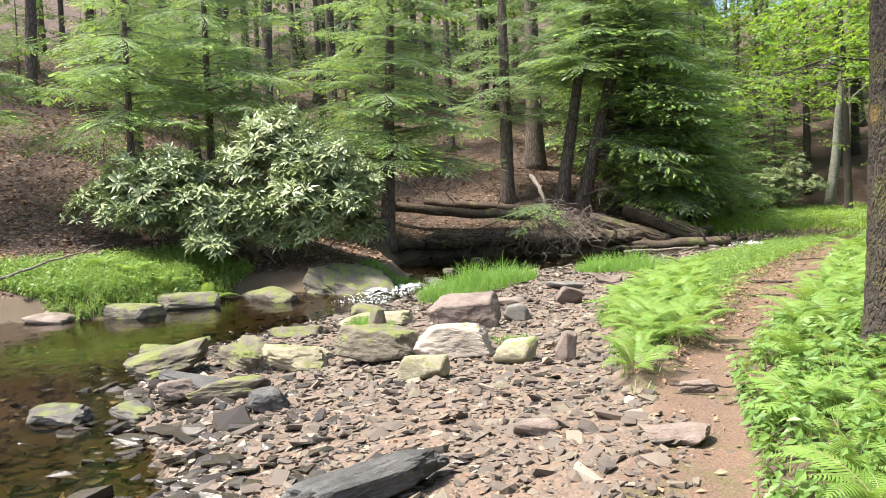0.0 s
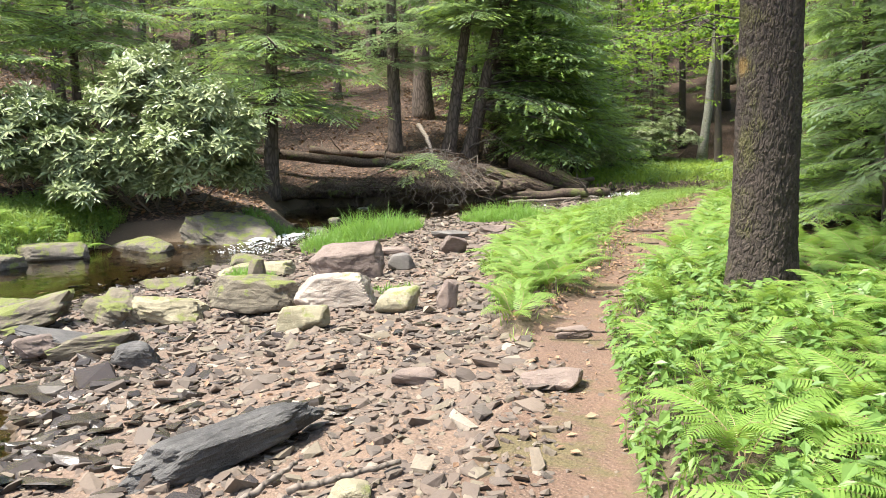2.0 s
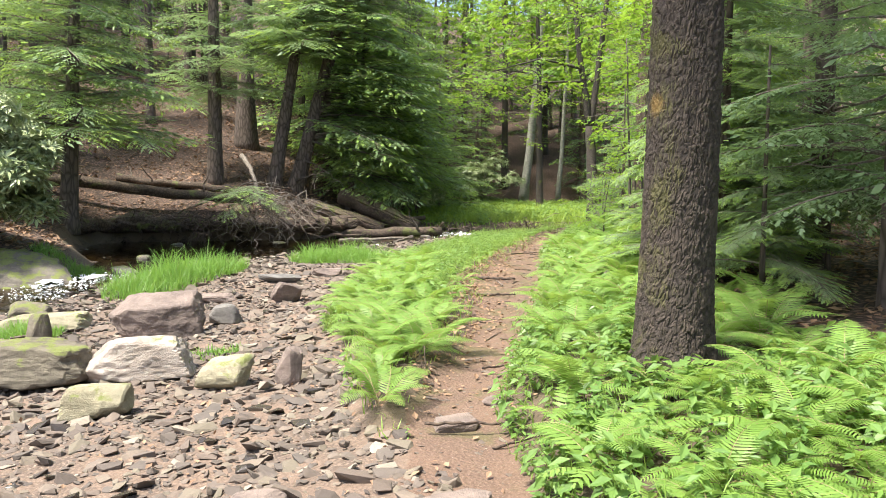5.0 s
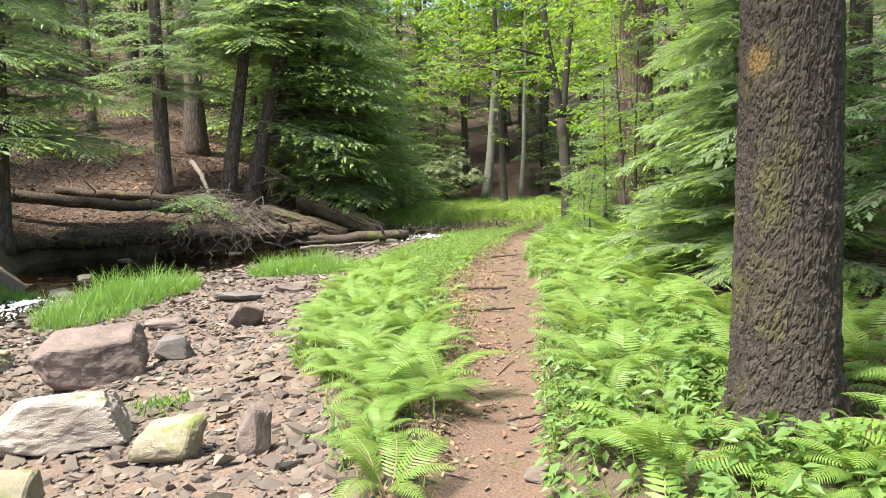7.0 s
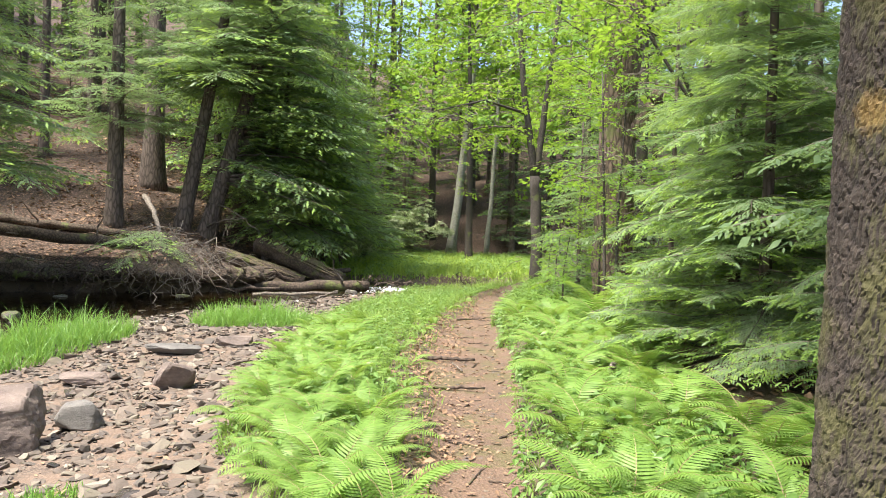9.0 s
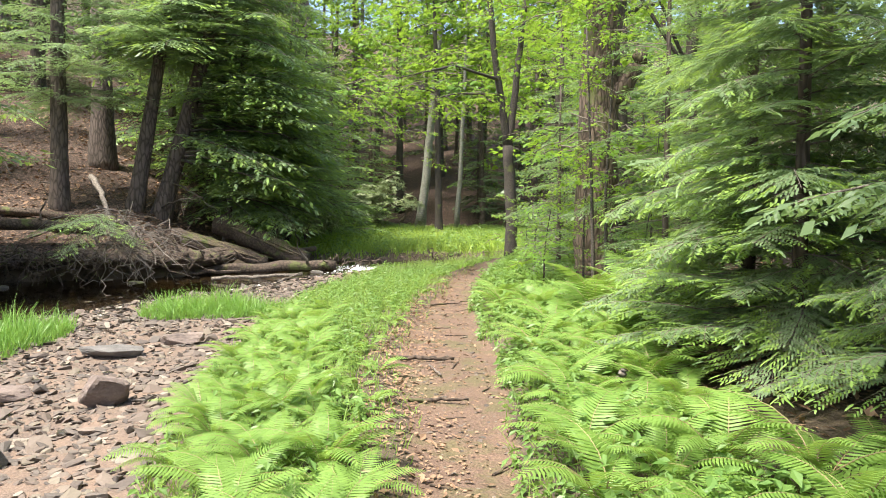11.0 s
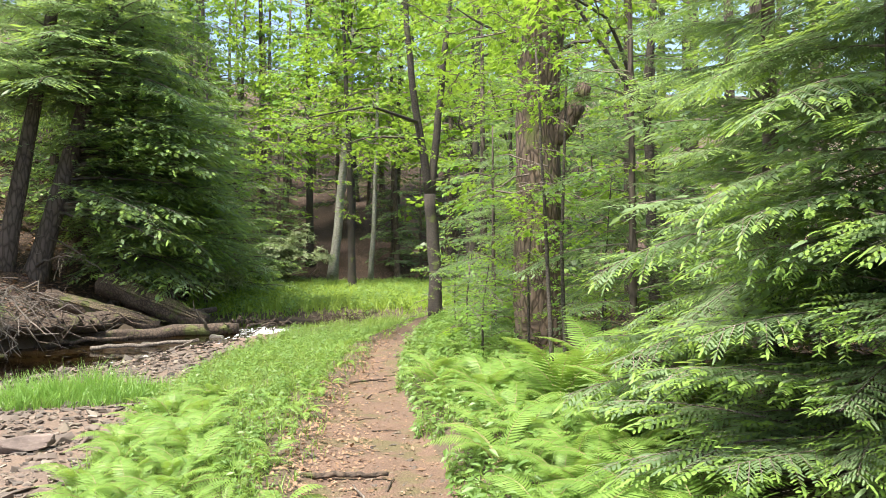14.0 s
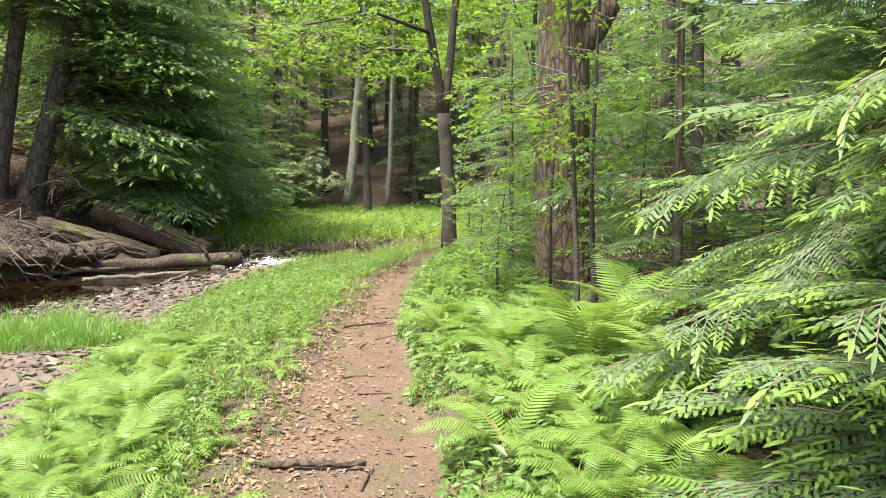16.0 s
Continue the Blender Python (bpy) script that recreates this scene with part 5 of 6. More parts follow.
def canopy_tree(x, y, height, crown_low, spread, k, seed, label, bark, r0=0.2, size=2.0, group="canopy trees"):
    g = np.random.default_rng(seed)
    ob = tree_empty("canopy_tree", x, y, label, group)
    (V, F, I), P = trunk_shape(height, r0, 0.05, (g.normal(0, 0.03), g.normal(0, 0.03)), 0.4, 10, 12, seed, 0.03, 0.05)
    part("trunk", mesh_of("trunk", V, F, [bark], smooth=True), ob)
    for i in range(9):
        h = g.uniform(crown_low, height * 0.92)
        az, ln = i * 2.4, spread * g.uniform(0.5, 0.95)
        limbs = [tube(bent((0, 0, h), (math.cos(az) * ln, math.sin(az) * ln, h + g.uniform(0.3, 2.0)), 6, -0.2, 0.1, seed + i), np.linspace(0.06, 0.012, 6), 5)]
        part("limb", mesh_of("limb", *limbs[0][:2], [bark]), ob)
    h = crown_low + (height * 1.05 - crown_low) * g.uniform(0, 1, k) ** 0.9
    az, rad = g.uniform(0, 6.28, k), spread * np.sqrt(g.uniform(0.02, 1, k)) * (1.05 - 0.55 * ((h - crown_low) / (height - crown_low)) ** 2)
    M = poses(rad * np.cos(az), rad * np.sin(az), h + g.normal(0, 0.2, k), size * g.uniform(0.6, 1.2, k), g.uniform(0, 6.28, k), g.uniform(-0.1, 0.5, k), g.normal(0, 0.2, k))
    shapes = [bake(CHEAP[j], M[j::3]) for j in range(3)]
    V, F, I = join(shapes)
    part("crown", mesh_of("crown", V, F, [TWIG, MAPLE], I), ob)
    return ob


for i, (cx, cy, ch, cl, cs, ck, cz) in enumerate([
        (-9.5, 40.5, 14, 4.0, 3.4, 110, 1.3), (5.6, 43, 16, 6.2, 3.6, 200, 1.3), (0.6, 52, 18, 7.4, 4.4, 260, 1.5), (-14, 50, 20, 6.0, 4.6, 160, 1.7), (-2.0, 63, 27, 6.5, 6.5, 330, 1.9), (4.0, 66, 28, 6.5, 6.5, 330, 1.9), (9.5, 62, 20, 4.0, 5.0, 160, 1.9), (-9.5, 56, 18, 6.5, 4.5, 170, 1.6), (7.0, 52, 18, 6.5, 4.5, 170, 1.6), (1.0, 70, 30, 7, 6.5, 260, 2.2),
        (-9, 65, 21, 3.0, 5.5, 130, 1.9), (-15, 60, 21, 4.0, 5.5, 110, 1.9), (14, 55, 20, 3.0, 5.0, 110, 1.9), (1.5, 76, 24, 4.0, 6.0, 120, 2.2), (-12, 78, 24, 4.0, 6.0, 120, 2.2), (14, 76, 24, 4.0, 6.0, 120, 2.2),
        (7.0, 38.5, 13, 3.5, 3.6, 110, 1.3), (9.5, 32, 14, 3.0, 4.0, 100, 1.4), (-18, 44, 18, 6.0, 4.5, 90, 1.7), (-27, 40, 19, 6.0, 5.0, 90, 1.8), (-24, 54, 20, 5.0, 5.0, 90, 1.8), (22, 68, 22, 3.0, 6.0, 110, 2.1), (-9.5, 46, 15, 5.0, 3.8, 110, 1.4),
        (4.3, 25.5, 10, 4.6, 2.6, 80, 0.9), (-34, 48, 20, 4.0, 6.0, 90, 2.0), (-36, 24, 18, 5.0, 5.0, 80, 1.9), (-7, 90, 36, 3.0, 8.0, 220, 2.8), (7, 90, 36, 3.0, 8.0, 220, 2.8), (-20, 88, 26, 3.0, 7.0, 130, 2.6), (20, 88, 26, 3.0, 7.0, 130, 2.6)]):
    canopy_tree(cx, cy, ch, cl, cs, ck, 700 + i, "tall broad-leaved tree with bright yellow-green crown", BARK_YOUNG, 0.12 + 0.006 * ch, cz)


# ---------------------------------------------------------------- fallen wood
def log(name, a, b, r0, r1, label, mat, seed, sides=14, wob=0.05, sag=0.0, crook=0.03, parts=()):
    mid = [(p + q) / 2 for p, q in zip(a, b)]
    ob = new(name)
    ob.location = mid
    tagged(ob, label, "log")
    P = bent(np.array(a) - mid, np.array(b) - mid, 14, sag, min(crook, 0.008 * float(np.linalg.norm(np.array(a) - np.array(b)))), seed)
    part("stem", mesh_of("stem", *tube(P, np.linspace(r0, r1, 14), sides, wob, seed)[:2], [mat], smooth=True), ob)
    g = np.random.default_rng(seed)
    for i in range(parts[0] if parts else 0):
        q = P[int(g.integers(2, 13))]
        d = g.normal(0, 0.35, 3) + (0, 0, parts[1])
        part("branch_stub", mesh_of("branch_stub", *tube(bent(q, q + d, 5, 0, 0.03, i), np.linspace(r1 * 0.35, 0.006, 5), 5)[:2], [DEADWOOD]), ob)
    return ob


log("fallen_log", (-16.0, 27.0, zat1(-16, 27) + 0.25), (-9.3, 29.7, 0.95), 0.20, 0.15, "long dark fallen log lying on the leafy slope", LOGWOOD, 31, parts=(8, 0.1))
log("fallen_log", (-14.5, 30.2, zat1(-14.5, 30.2) + 0.15), (-9.2, 31.2, 1.15), 0.14, 0.10, "dark fallen log lying on the leafy slope", LOGWOOD, 32, parts=(5, 0.1))


def split_log(a, b, r, label, seed):
    """A thick rotten log, broken lengthwise: a dark mossy stem with long pale splinters standing along its top."""
    ob = log("fallen_log", a, b, r, r * 0.85, label, LOGWOOD, seed, wob=0.10)
    g = np.random.default_rng(seed)
    mid = np.array([(p + q) / 2 for p, q in zip(a, b)])
    A, B = np.array(a) - mid, np.array(b) - mid
    along = (B - A) / np.linalg.norm(B - A)
    side = np.cross(along, (0, 0, 1.0))
    up = np.cross(side, along)
    for i in range(11):
        w = -1.15 + 2.3 * i / 10
        off = (side * math.sin(w) + up * math.cos(w)) * r * 0.96
        u, v = g.uniform(-0.02, 0.25), g.uniform(0.75, 1.06)
        P = bent(A + (B - A) * u + off, A + (B - A) * v + off * g.uniform(0.85, 1.15), 8, 0, 0.015, seed + i)
        part("splinter", mesh_of("splinter", *tube(P, r * g.uniform(0.10, 0.19) * np.array([0.5, 1, 1.1, 1, 1, 0.9, 0.7, 0.25]), 5, 0.15, seed + i)[:2], [SPLITWOOD]), ob)
    return ob


split_log((-7.0, 33.0, 1.15), (-4.05, 32.4, -0.05), 0.34, "broken mossy log split lengthwise, sloping down to the creek", 33)
split_log((-8.0, 31.6, 0.75), (-5.2, 32.0, -0.10), 0.26, "rotten mossy log sloping down to the creek", 34)
log("driftwood_log", (-8.2, 30.2, -0.22), (-3.0, 31.5, -0.14), 0.15, 0.17, "dark driftwood log lying across the creek", LOGWOOD, 35, parts=(4, 0.1))
log("driftwood_log", (-7.2, 31.2, -0.15), (-3.9, 33.6, 0.32), 0.14, 0.08, "weathered driftwood branch lifting out of the creek", LOGWOOD, 36, crook=0.06)
log("driftwood_log", (-9.5, 29.0, -0.28), (-5.6, 30.3, -0.22), 0.07, 0.05, "thin dark driftwood pole in the creek", LOGWOOD, 37)
log("driftwood_log", (-6.0, 28.6, -0.30), (-3.6, 28.9, -0.18), 0.05, 0.04, "thin pale driftwood stick on the creek stones", DEADWOOD, 38)
log("driftwood_log", (-4.1, 27.2, -0.32), (-3.5, 28.2, -0.08), 0.035, 0.015, "thin pale driftwood stick on the creek stones", DEADWOOD, 39)
log("fallen_branch", (-14.8, 12.2, 0.15), (-12.9, 13.6, 0.85), 0.035, 0.012, "thin pale dead branch on the grassy bank", DEADWOOD, 40)
log("fallen_branch", (-9.9, 30.3, 2.5), (-8.4, 28.0, 0.9), 0.09, 0.05, "crooked dead stem leaning over the bank", DEADWOOD, 41, crook=0.02, sag=-0.25)


def tangle(name, label, centre, spread, k, length, r, mat, seed, down=0.3, lean=(0, 0), category="brushwood"):
    """A heap of thin bent sticks, each a part."""
    g = np.random.default_rng(seed)
    ob = new(name)
    ob.location = centre
    tagged(ob, label, category)
    for i in range(k):
        p = g.normal(0, 0.5, 3) * spread
        d = g.normal(0, 1, 3) * (1, 1, 0.45) + (lean[0], lean[1], -down)
        d *= length * g.uniform(0.5, 1.2) / np.linalg.norm(d)
        rr = r * g.uniform(0.4, 1.2)
        part("stick", mesh_of("stick", *tube(bent(p, p + d, 6, g.uniform(-0.15, 0.1), 0.06 * length, seed + i), np.linspace(rr, rr * 0.3, 6), 5)[:2], [mat]), ob)
    return ob


DRYTWIG = bark_material("bleached_dry_twig", (0.07, 0.056, 0.046), (0.20, 0.17, 0.145), 30.0, 1.0, 0.0, 0.2)
tangle("fallen_treetop", "bare grey twigs of a fallen hemlock top over the creek", (-7.9, 27.3, 0.95), (1.1, 0.5, 0.6), 110, 1.6, 0.018, DRYTWIG, 51, 0.7, (0.6, -0.4))
tangle("fallen_treetop", "tangle of dead branches under the leaning hemlocks", (-8.4, 30.0, 0.5), (1.7, 0.8, 0.4), 100, 1.5, 0.024, LOGWOOD, 52, 0.35, (0.5, -0.3))
for i, (la, lb, lr) in enumerate([((-8.3, 33.4, 3.2), (-4.9, 31.2, 2.3), 0.05), ((-8.1, 33.5, 4.2), (-4.6, 32.4, 3.9), 0.045), ((-8.9, 33.2, 1.6), (-7.2, 31.2, 1.9), 0.05), ((-8.6, 33.3, 2.5), (-6.6, 31.6, 1.5), 0.035)]):
    log("dead_limb", la, lb, lr, 0.010, "bare dark limb reaching out from the leaning hemlock", BARK_YOUNG, 1300 + i, sides=7, crook=0.06, sag=-0.12, parts=(6, -0.1))
tangle("root_tangle", "dark exposed roots hanging from the undercut bank", (-10.6, 27.7, 0.3), (2.8, 0.5, 0.25), 100, 1.1, 0.030, LOGWOOD, 53, 0.6, (0.3, -0.5), "roots")
tangle("debris_pile", "small pile of dark flood debris by the creek", (0.0, 32.4, 0.12), (1.2, 0.5, 0.12), 60, 0.55, 0.020, LOGWOOD, 54, 0.2)
tangle("debris_pile", "dark flood debris caught by the creek bend", (-2.6, 31.6, 0.0), (0.7, 0.5, 0.12), 30, 0.6, 0.022, LOGWOOD, 55, 0.2)
tuft = new("fallen_bough")
tuft.location = (-8.3, 27.0, 1.45)
tagged(tuft, "pale green living bough on the fallen treetop", "branch")
TUFT_MESH = [mesh_of("spray", v, f, [TWIG, NEEDLE_MID, NEEDLE_TIP], i) for v, f, i in BOUGH_BIG]
for i, (az, ln, tl) in enumerate([(-100, 1.8, 6), (-60, 1.6, 12), (-140, 1.7, 8), (-172, 1.4, 14), (-25, 1.3, 18), (-115, 1.5, 24)]):
    part("spray", TUFT_MESH[i % 4], tuft, pose(0, 0, -0.07 * i, 0, tl, az) @ Matrix.Diagonal((ln, ln, ln * 0.7, 1)))




def overhang(label, along, z0, z1, out, seed):
    """The undercut edge of a bank: a thick ragged mat of earth and roots that juts over the water."""
    g = np.random.default_rng(seed)
    n_, m_ = 90, 16
    s_ = np.linspace(0, len(along) - 1, n_)
    X = np.interp(s_, np.arange(len(along)), [p[0] for p in along])
    Y = np.interp(s_, np.arange(len(along)), [p[1] for p in along])
    T = np.stack([np.gradient(X), np.gradient(Y)], 1)
    T /= np.linalg.norm(T, axis=1)[:, None]
    N_ = np.stack([T[:, 1], -T[:, 0]], 1)
    V = []
    for i in range(n_):
        o = out * (0.75 + 0.5 * noise.noise(Vector((i * 0.11, seed, 0))) + 0.25 * noise.noise(Vector((i * 0.5, seed, 3))))
        top = z1 + 0.15 * noise.noise(Vector((i * 0.13, seed, 7)))
        for j in range(m_):
            a = j / (m_ - 1) * math.pi
            r_ = 1 + 0.30 * noise.noise(Vector((i * 0.35, j * 0.6, seed))) + 0.25 * noise.noise(Vector((i * 1.1, j * 1.3, seed)))
            u = math.sin(a) * o * r_ - 0.5
            V.append((X[i] + N_[i, 0] * u, Y[i] + N_[i, 1] * u, z0 + (top - z0) * (0.5 + 0.5 * math.cos(a)) * r_))
    k = np.arange(n_ * m_).reshape(n_, m_)
    q = np.stack([k[:-1, :-1], k[:-1, 1:], k[1:, 1:], k[1:, :-1]], -1).reshape(-1, 4)
    return tagged(new("bank_overhang", mesh_of("bank_overhang", np.array(V), q, [LOGWOOD], smooth=True)), label, "creek bank", kind="structure")


overhang("dark overhanging earth bank with moss and roots", [(-13.2, 25.4), (-12.9, 27.0), (-10.2, 28.3), (-7.4, 29.4), (-6.0, 31.0)], -0.10, 0.42, 1.0, 4)

# roots and sticks on the path
log("path_root", (-0.62, 15.35, 0.02), (0.05, 15.25, 0.03), 0.022, 0.015, "dark mossy root across the path", LOGWOOD, 61, wob=0.2, crook=0.03)
log("path_root", (-0.38, 13.62, 0.0), (0.10, 13.55, 0.02), 0.018, 0.010, "thin dark root lying on the path", LOGWOOD, 62)
log("path_stick", (-0.15, 19.85, 0.04), (0.35, 19.95, 0.06), 0.016, 0.010, "dark stick lying on the path", LOGWOOD, 63)
log("path_stick", (-0.10, 14.5, 0.02), (-0.22, 15.0, 0.03), 0.010, 0.006, "thin stick lying on the path", DEADWOOD, 64)
log("path_stick", (0.20, 11.4, 0.0), (0.62, 11.25, 0.03), 0.014, 0.008, "pale stick at the edge of the path", DEADWOOD, 65)
log("path_stick", (-0.28, 8.2, -0.03), (0.22, 8.25, -0.02), 0.010, 0.006, "thin dark twig across the path", LOGWOOD, 66)
log("path_stick", (-0.05, 9.6, -0.02), (0.28, 9.75, 0.0), 0.009, 0.005, "thin dark twig across the path", LOGWOOD, 67)
log("path_stick", (-0.95, 5.35, -0.17), (-0.90, 5.75, -0.14), 0.018, 0.010, "pale dry stick on the gravel", DEADWOOD, 68)
log("path_stick", (-0.80, 5.5, -0.16), (-0.45, 5.9, -0.14), 0.016, 0.012, "pale dry stick on the gravel", DEADWOOD, 69)
g = np.random.default_rng(77)
for i in range(34):
    ty = g.uniform(7.5, 24)
    tx = float(path_x(ty)) + g.uniform(-0.9, 0.9) * float(path_w(ty))
    taz, tl = g.normal(0.2, 0.9), g.uniform(0.12, 0.38)
    ex, ey = tx + math.cos(taz) * tl, ty + math.sin(taz) * tl
    log("path_stick", (tx, ty, zat1(tx, ty) + 0.006), (ex, ey, zat1(ex, ey) + 0.012), g.uniform(0.005, 0.010), 0.003, "thin twig lying on the dirt path", LOGWOOD if i % 3 else DEADWOOD, 1200 + i, sides=5)["group"] = "twigs on the path"
log("broken_sapling", (1.86, 13.98, 0.18), (1.92, 13.9, 0.66), 0.045, 0.035, "pale broken sapling stub among the ferns", DEADWOOD, 70, crook=0.01)
log("broken_sapling", (1.05, 12.9, 0.15), (1.15, 12.85, 0.40), 0.035, 0.030, "pale broken stub among the ferns", DEADWOOD, 71, crook=0.01)
tangle("bank_roots", "dark roots and clods on the eroded path edge", (-0.52, 9.35, -0.02), (0.2, 0.25, 0.04), 22, 0.15, 0.006, LOGWOOD, 72, 0.4, (-0.3, -0.3), "roots")


# ---------------------------------------------------------------- white water
def white_water(label, x0, x1, y0, y1, seed, lift, need):
    ys, xs = np.arange(y0, y1, 0.05), np.arange(x0, x1, 0.05)
    X, Y = np.meshgrid(xs, ys)
    nv = np.array([noise.noise(Vector((p * 2.4, q * 1.1, seed))) + 0.6 * noise.noise(Vector((p * 8, q * 4, seed))) for p, q in zip(X.ravel(), Y.ravel())]).reshape(X.shape)
    edge = np.minimum(np.minimum(X - x0, x1 - X) / (x1 - x0), np.minimum(Y - y0, y1 - Y) / (y1 - y0)) * 2
    keep = (nv + edge * 1.1) > need
    Z = water_z(Y) + lift * (0.35 + 0.8 * np.clip(nv + 0.3, 0, 1))
    k = np.arange(X.size).reshape(X.shape)
    q = np.stack([k[:-1, :-1], k[:-1, 1:], k[1:, 1:], k[1:, :-1]], -1).reshape(-1, 4)
    q = q[keep.ravel()[q].all(1)]
    used_, inv_ = np.unique(q, return_inverse=True)
    return tagged(new("white_water", mesh_of("white_water", np.stack([X.ravel(), Y.ravel(), Z.ravel()], 1)[used_], inv_.reshape(-1, 4), [FOAM], smooth=True)), label, "water", kind="structure")


white_water("white foaming water of a small cascade", -8.9, -7.3, 15.4, 18.6, 1.0, 0.08, 0.8)
x, y = rng.uniform(-8.9, -7.2, 900), rng.uniform(15.8, 18.5, 900)
m = np.abs(x + 8.05) < 0.8 * rng.uniform(0.3, 1.1, 900)
foam = scatter_shards("foam", x[m], y[m], water_z(y[m]) + rng.uniform(-0.01, 0.03, int(m.sum())), rng.lognormal(-3.2, 0.45, int(m.sum())), FOAM, "white flecks of foam on the cascade", 0.4)
foam["category"] = "water"
x, y = rng.uniform(-3.0, -0.9, 500), rng.uniform(29.9, 32.3, 500)
m = inside(x, y, CREEK)
foam = scatter_shards("foam", x[m], y[m], water_z(y[m]) + rng.uniform(-0.01, 0.03, int(m.sum())), rng.lognormal(-3.0, 0.4, int(m.sum())), FOAM, "white flecks of foam on the riffle", 0.3)
foam["category"] = "water"
white_water("white riffle where the creek bends", -3.2, -0.6, 29.8, 32.4, 2.0, 0.05, 0.62)
for i, (rx, ry, rs) in enumerate([(-8.0, 18.9, 0.6), (-8.6, 19.8, 0.5), (-7.4, 18.2, 0.45), (-9.2, 22, 0.5), (-3.4, 30.6, 0.5), (-1.6, 32.2, 0.5), (-4.2, 31.9, 0.6), (-2.4, 33.4, 0.5), (-10.5, 26.5, 0.5), (-7.8, 28.0, 0.45), (-0.2, 34.2, 0.6), (-5.0, 29.6, 0.5)]):
    rock("creek_stone", rx, ry, (rs, rs * 0.75, rs * 0.5), 40 * i, "wet dark stone standing in the creek", ROCK_WET, 600 + i, 0.2, detail=3, z=float(water_z(ry)) - 0.12, group="stones in the creek")


# ---------------------------------------------------------------- ferns
def fern_frond(seed, fine):
    """An arching frond one metre long along +x. Slot 0 stalk, 1 leaf."""
    g = np.random.default_rng(seed)
    s = np.linspace(0, 1, 8)
    rise, drop = g.uniform(0.62, 0.8), g.uniform(0.62, 0.85)
    axis = np.stack([s * 0.86, 0.05 * np.sin(s * 3 + seed), rise * s - drop * s ** 2.1], 1)
    shapes = [ribbon(axis, 0.007 * (1.05 - s), 0, (0, 0.25, 1)), ribbon(axis, 0.007 * (1.05 - s), 0, (0, 1, 0.1))]
    V, F, I = [], [], []
    pairs = 25 if fine else 13
    for t in np.linspace(0.16, 0.99, pairs):
        c = np.array([np.interp(t, s, axis[:, j]) for j in range(3)])
        c2 = np.array([np.interp(min(1, t + 0.03), s, axis[:, j]) for j in range(3)])
        fwd = (c2 - c) / (np.linalg.norm(c2 - c) + 1e-9) if t < 0.97 else np.array([0.6, 0, -0.8])
        u = (t - 0.16) / 0.84
        ln = 0.19 * (math.sin((0.20 + 0.80 * u) * math.pi) ** 0.8) * g.uniform(0.9, 1.1) + 0.008
        for sg in (1, -1):
            d = np.array([0, sg, 0]) * 0.93 + fwd * 0.36 + np.array([0, 0, -0.12])
            d /= np.linalg.norm(d)
            w = fwd * (0.0125 if fine else 0.030)
            k = len(V)
            tip = c + d * ln + fwd * 0.02 + np.array([0, 0, -0.12 * ln])
            mid = c + d * ln * 0.5 + np.array([0, 0, -0.02 * ln])
            V.extend([c - w * 0.7, c + w * 0.7, mid + w, mid - w * 0.8, tip])
            F.extend([(k, k + 1, k + 2), (k, k + 2, k + 3), (k + 3, k + 2, k + 4)])
            I.extend([1] * 3)
    shapes.append((np.array(V), np.array(F), np.array(I)))
    return join(shapes)


FROND_FINE = [fern_frond(800 + i, True) for i in range(4)]
FROND_PLAIN = [fern_frond(810 + i, False) for i in range(3)]
FROND_MESH = [mesh_of("frond", v, f, [STRAW, FERN], i) for v, f, i in FROND_FINE]


def fern(x, y, size, k, label, seed, group="ferns along the path", steep=0.0):
    g = np.random.default_rng(seed)
    ob = new("fern")
    ob.location = (x, y, zat1(x, y) - 0.01)
    tagged(ob, label, "fern", group)
    for i in range(k):
        ln = size * g.uniform(0.75, 1.15)
        m = pose(0, 0, 0, g.uniform(-10, 10), -g.uniform(6, 40) - steep, i * 360 / k + g.uniform(-25, 25)) @ Matrix.Diagonal((ln, ln, ln, 1))
        part("frond", FROND_MESH[int(g.integers(0, 4))], ob, m)
    return ob


def bake_ferns(name, x, y, size, label):
    shapes = []
    z = zat(x, y) - 0.01
    for i in range(5):
        k = len(x)
        shapes.append(bake(FROND_PLAIN[i % 3], poses(x, y, z, size * rng.uniform(0.75, 1.15, k), rng.uniform(0, 6.28, k), -rng.uniform(0.03, 0.5, k), rng.normal(0, 0.15, k))))
    V, F, I = join(shapes)
    return tagged(new(name, mesh_of(name, V, F, [STRAW, FERN], I)), label, "fern", kind="stuff")


def spaced(k, x0, x1, y0, y1, keep, gap, seed):
    g = np.random.default_rng(seed)
    out = []
    for _ in range(k * 30):
        px_, py_ = g.uniform(x0, x1), g.uniform(y0, y1)
        if keep(px_, py_) and all((px_ - a) ** 2 + (py_ - b) ** 2 > gap * gap for a, b in out):
            out.append((px_, py_))
            if len(out) == k:
                break
    return out


def off_right(px_, py_):
    return px_ - float(path_x(py_)) - float(path_w(py_))


def off_strip(px_, py_):
    return min(px_ - float(strip_x(py_)), float(path_x(py_)) - float(path_w(py_)) - px_)


TRUNK_GAP = lambda px_, py_: (px_ - 1.2) ** 2 + (py_ - 8.75) ** 2 > 0.13
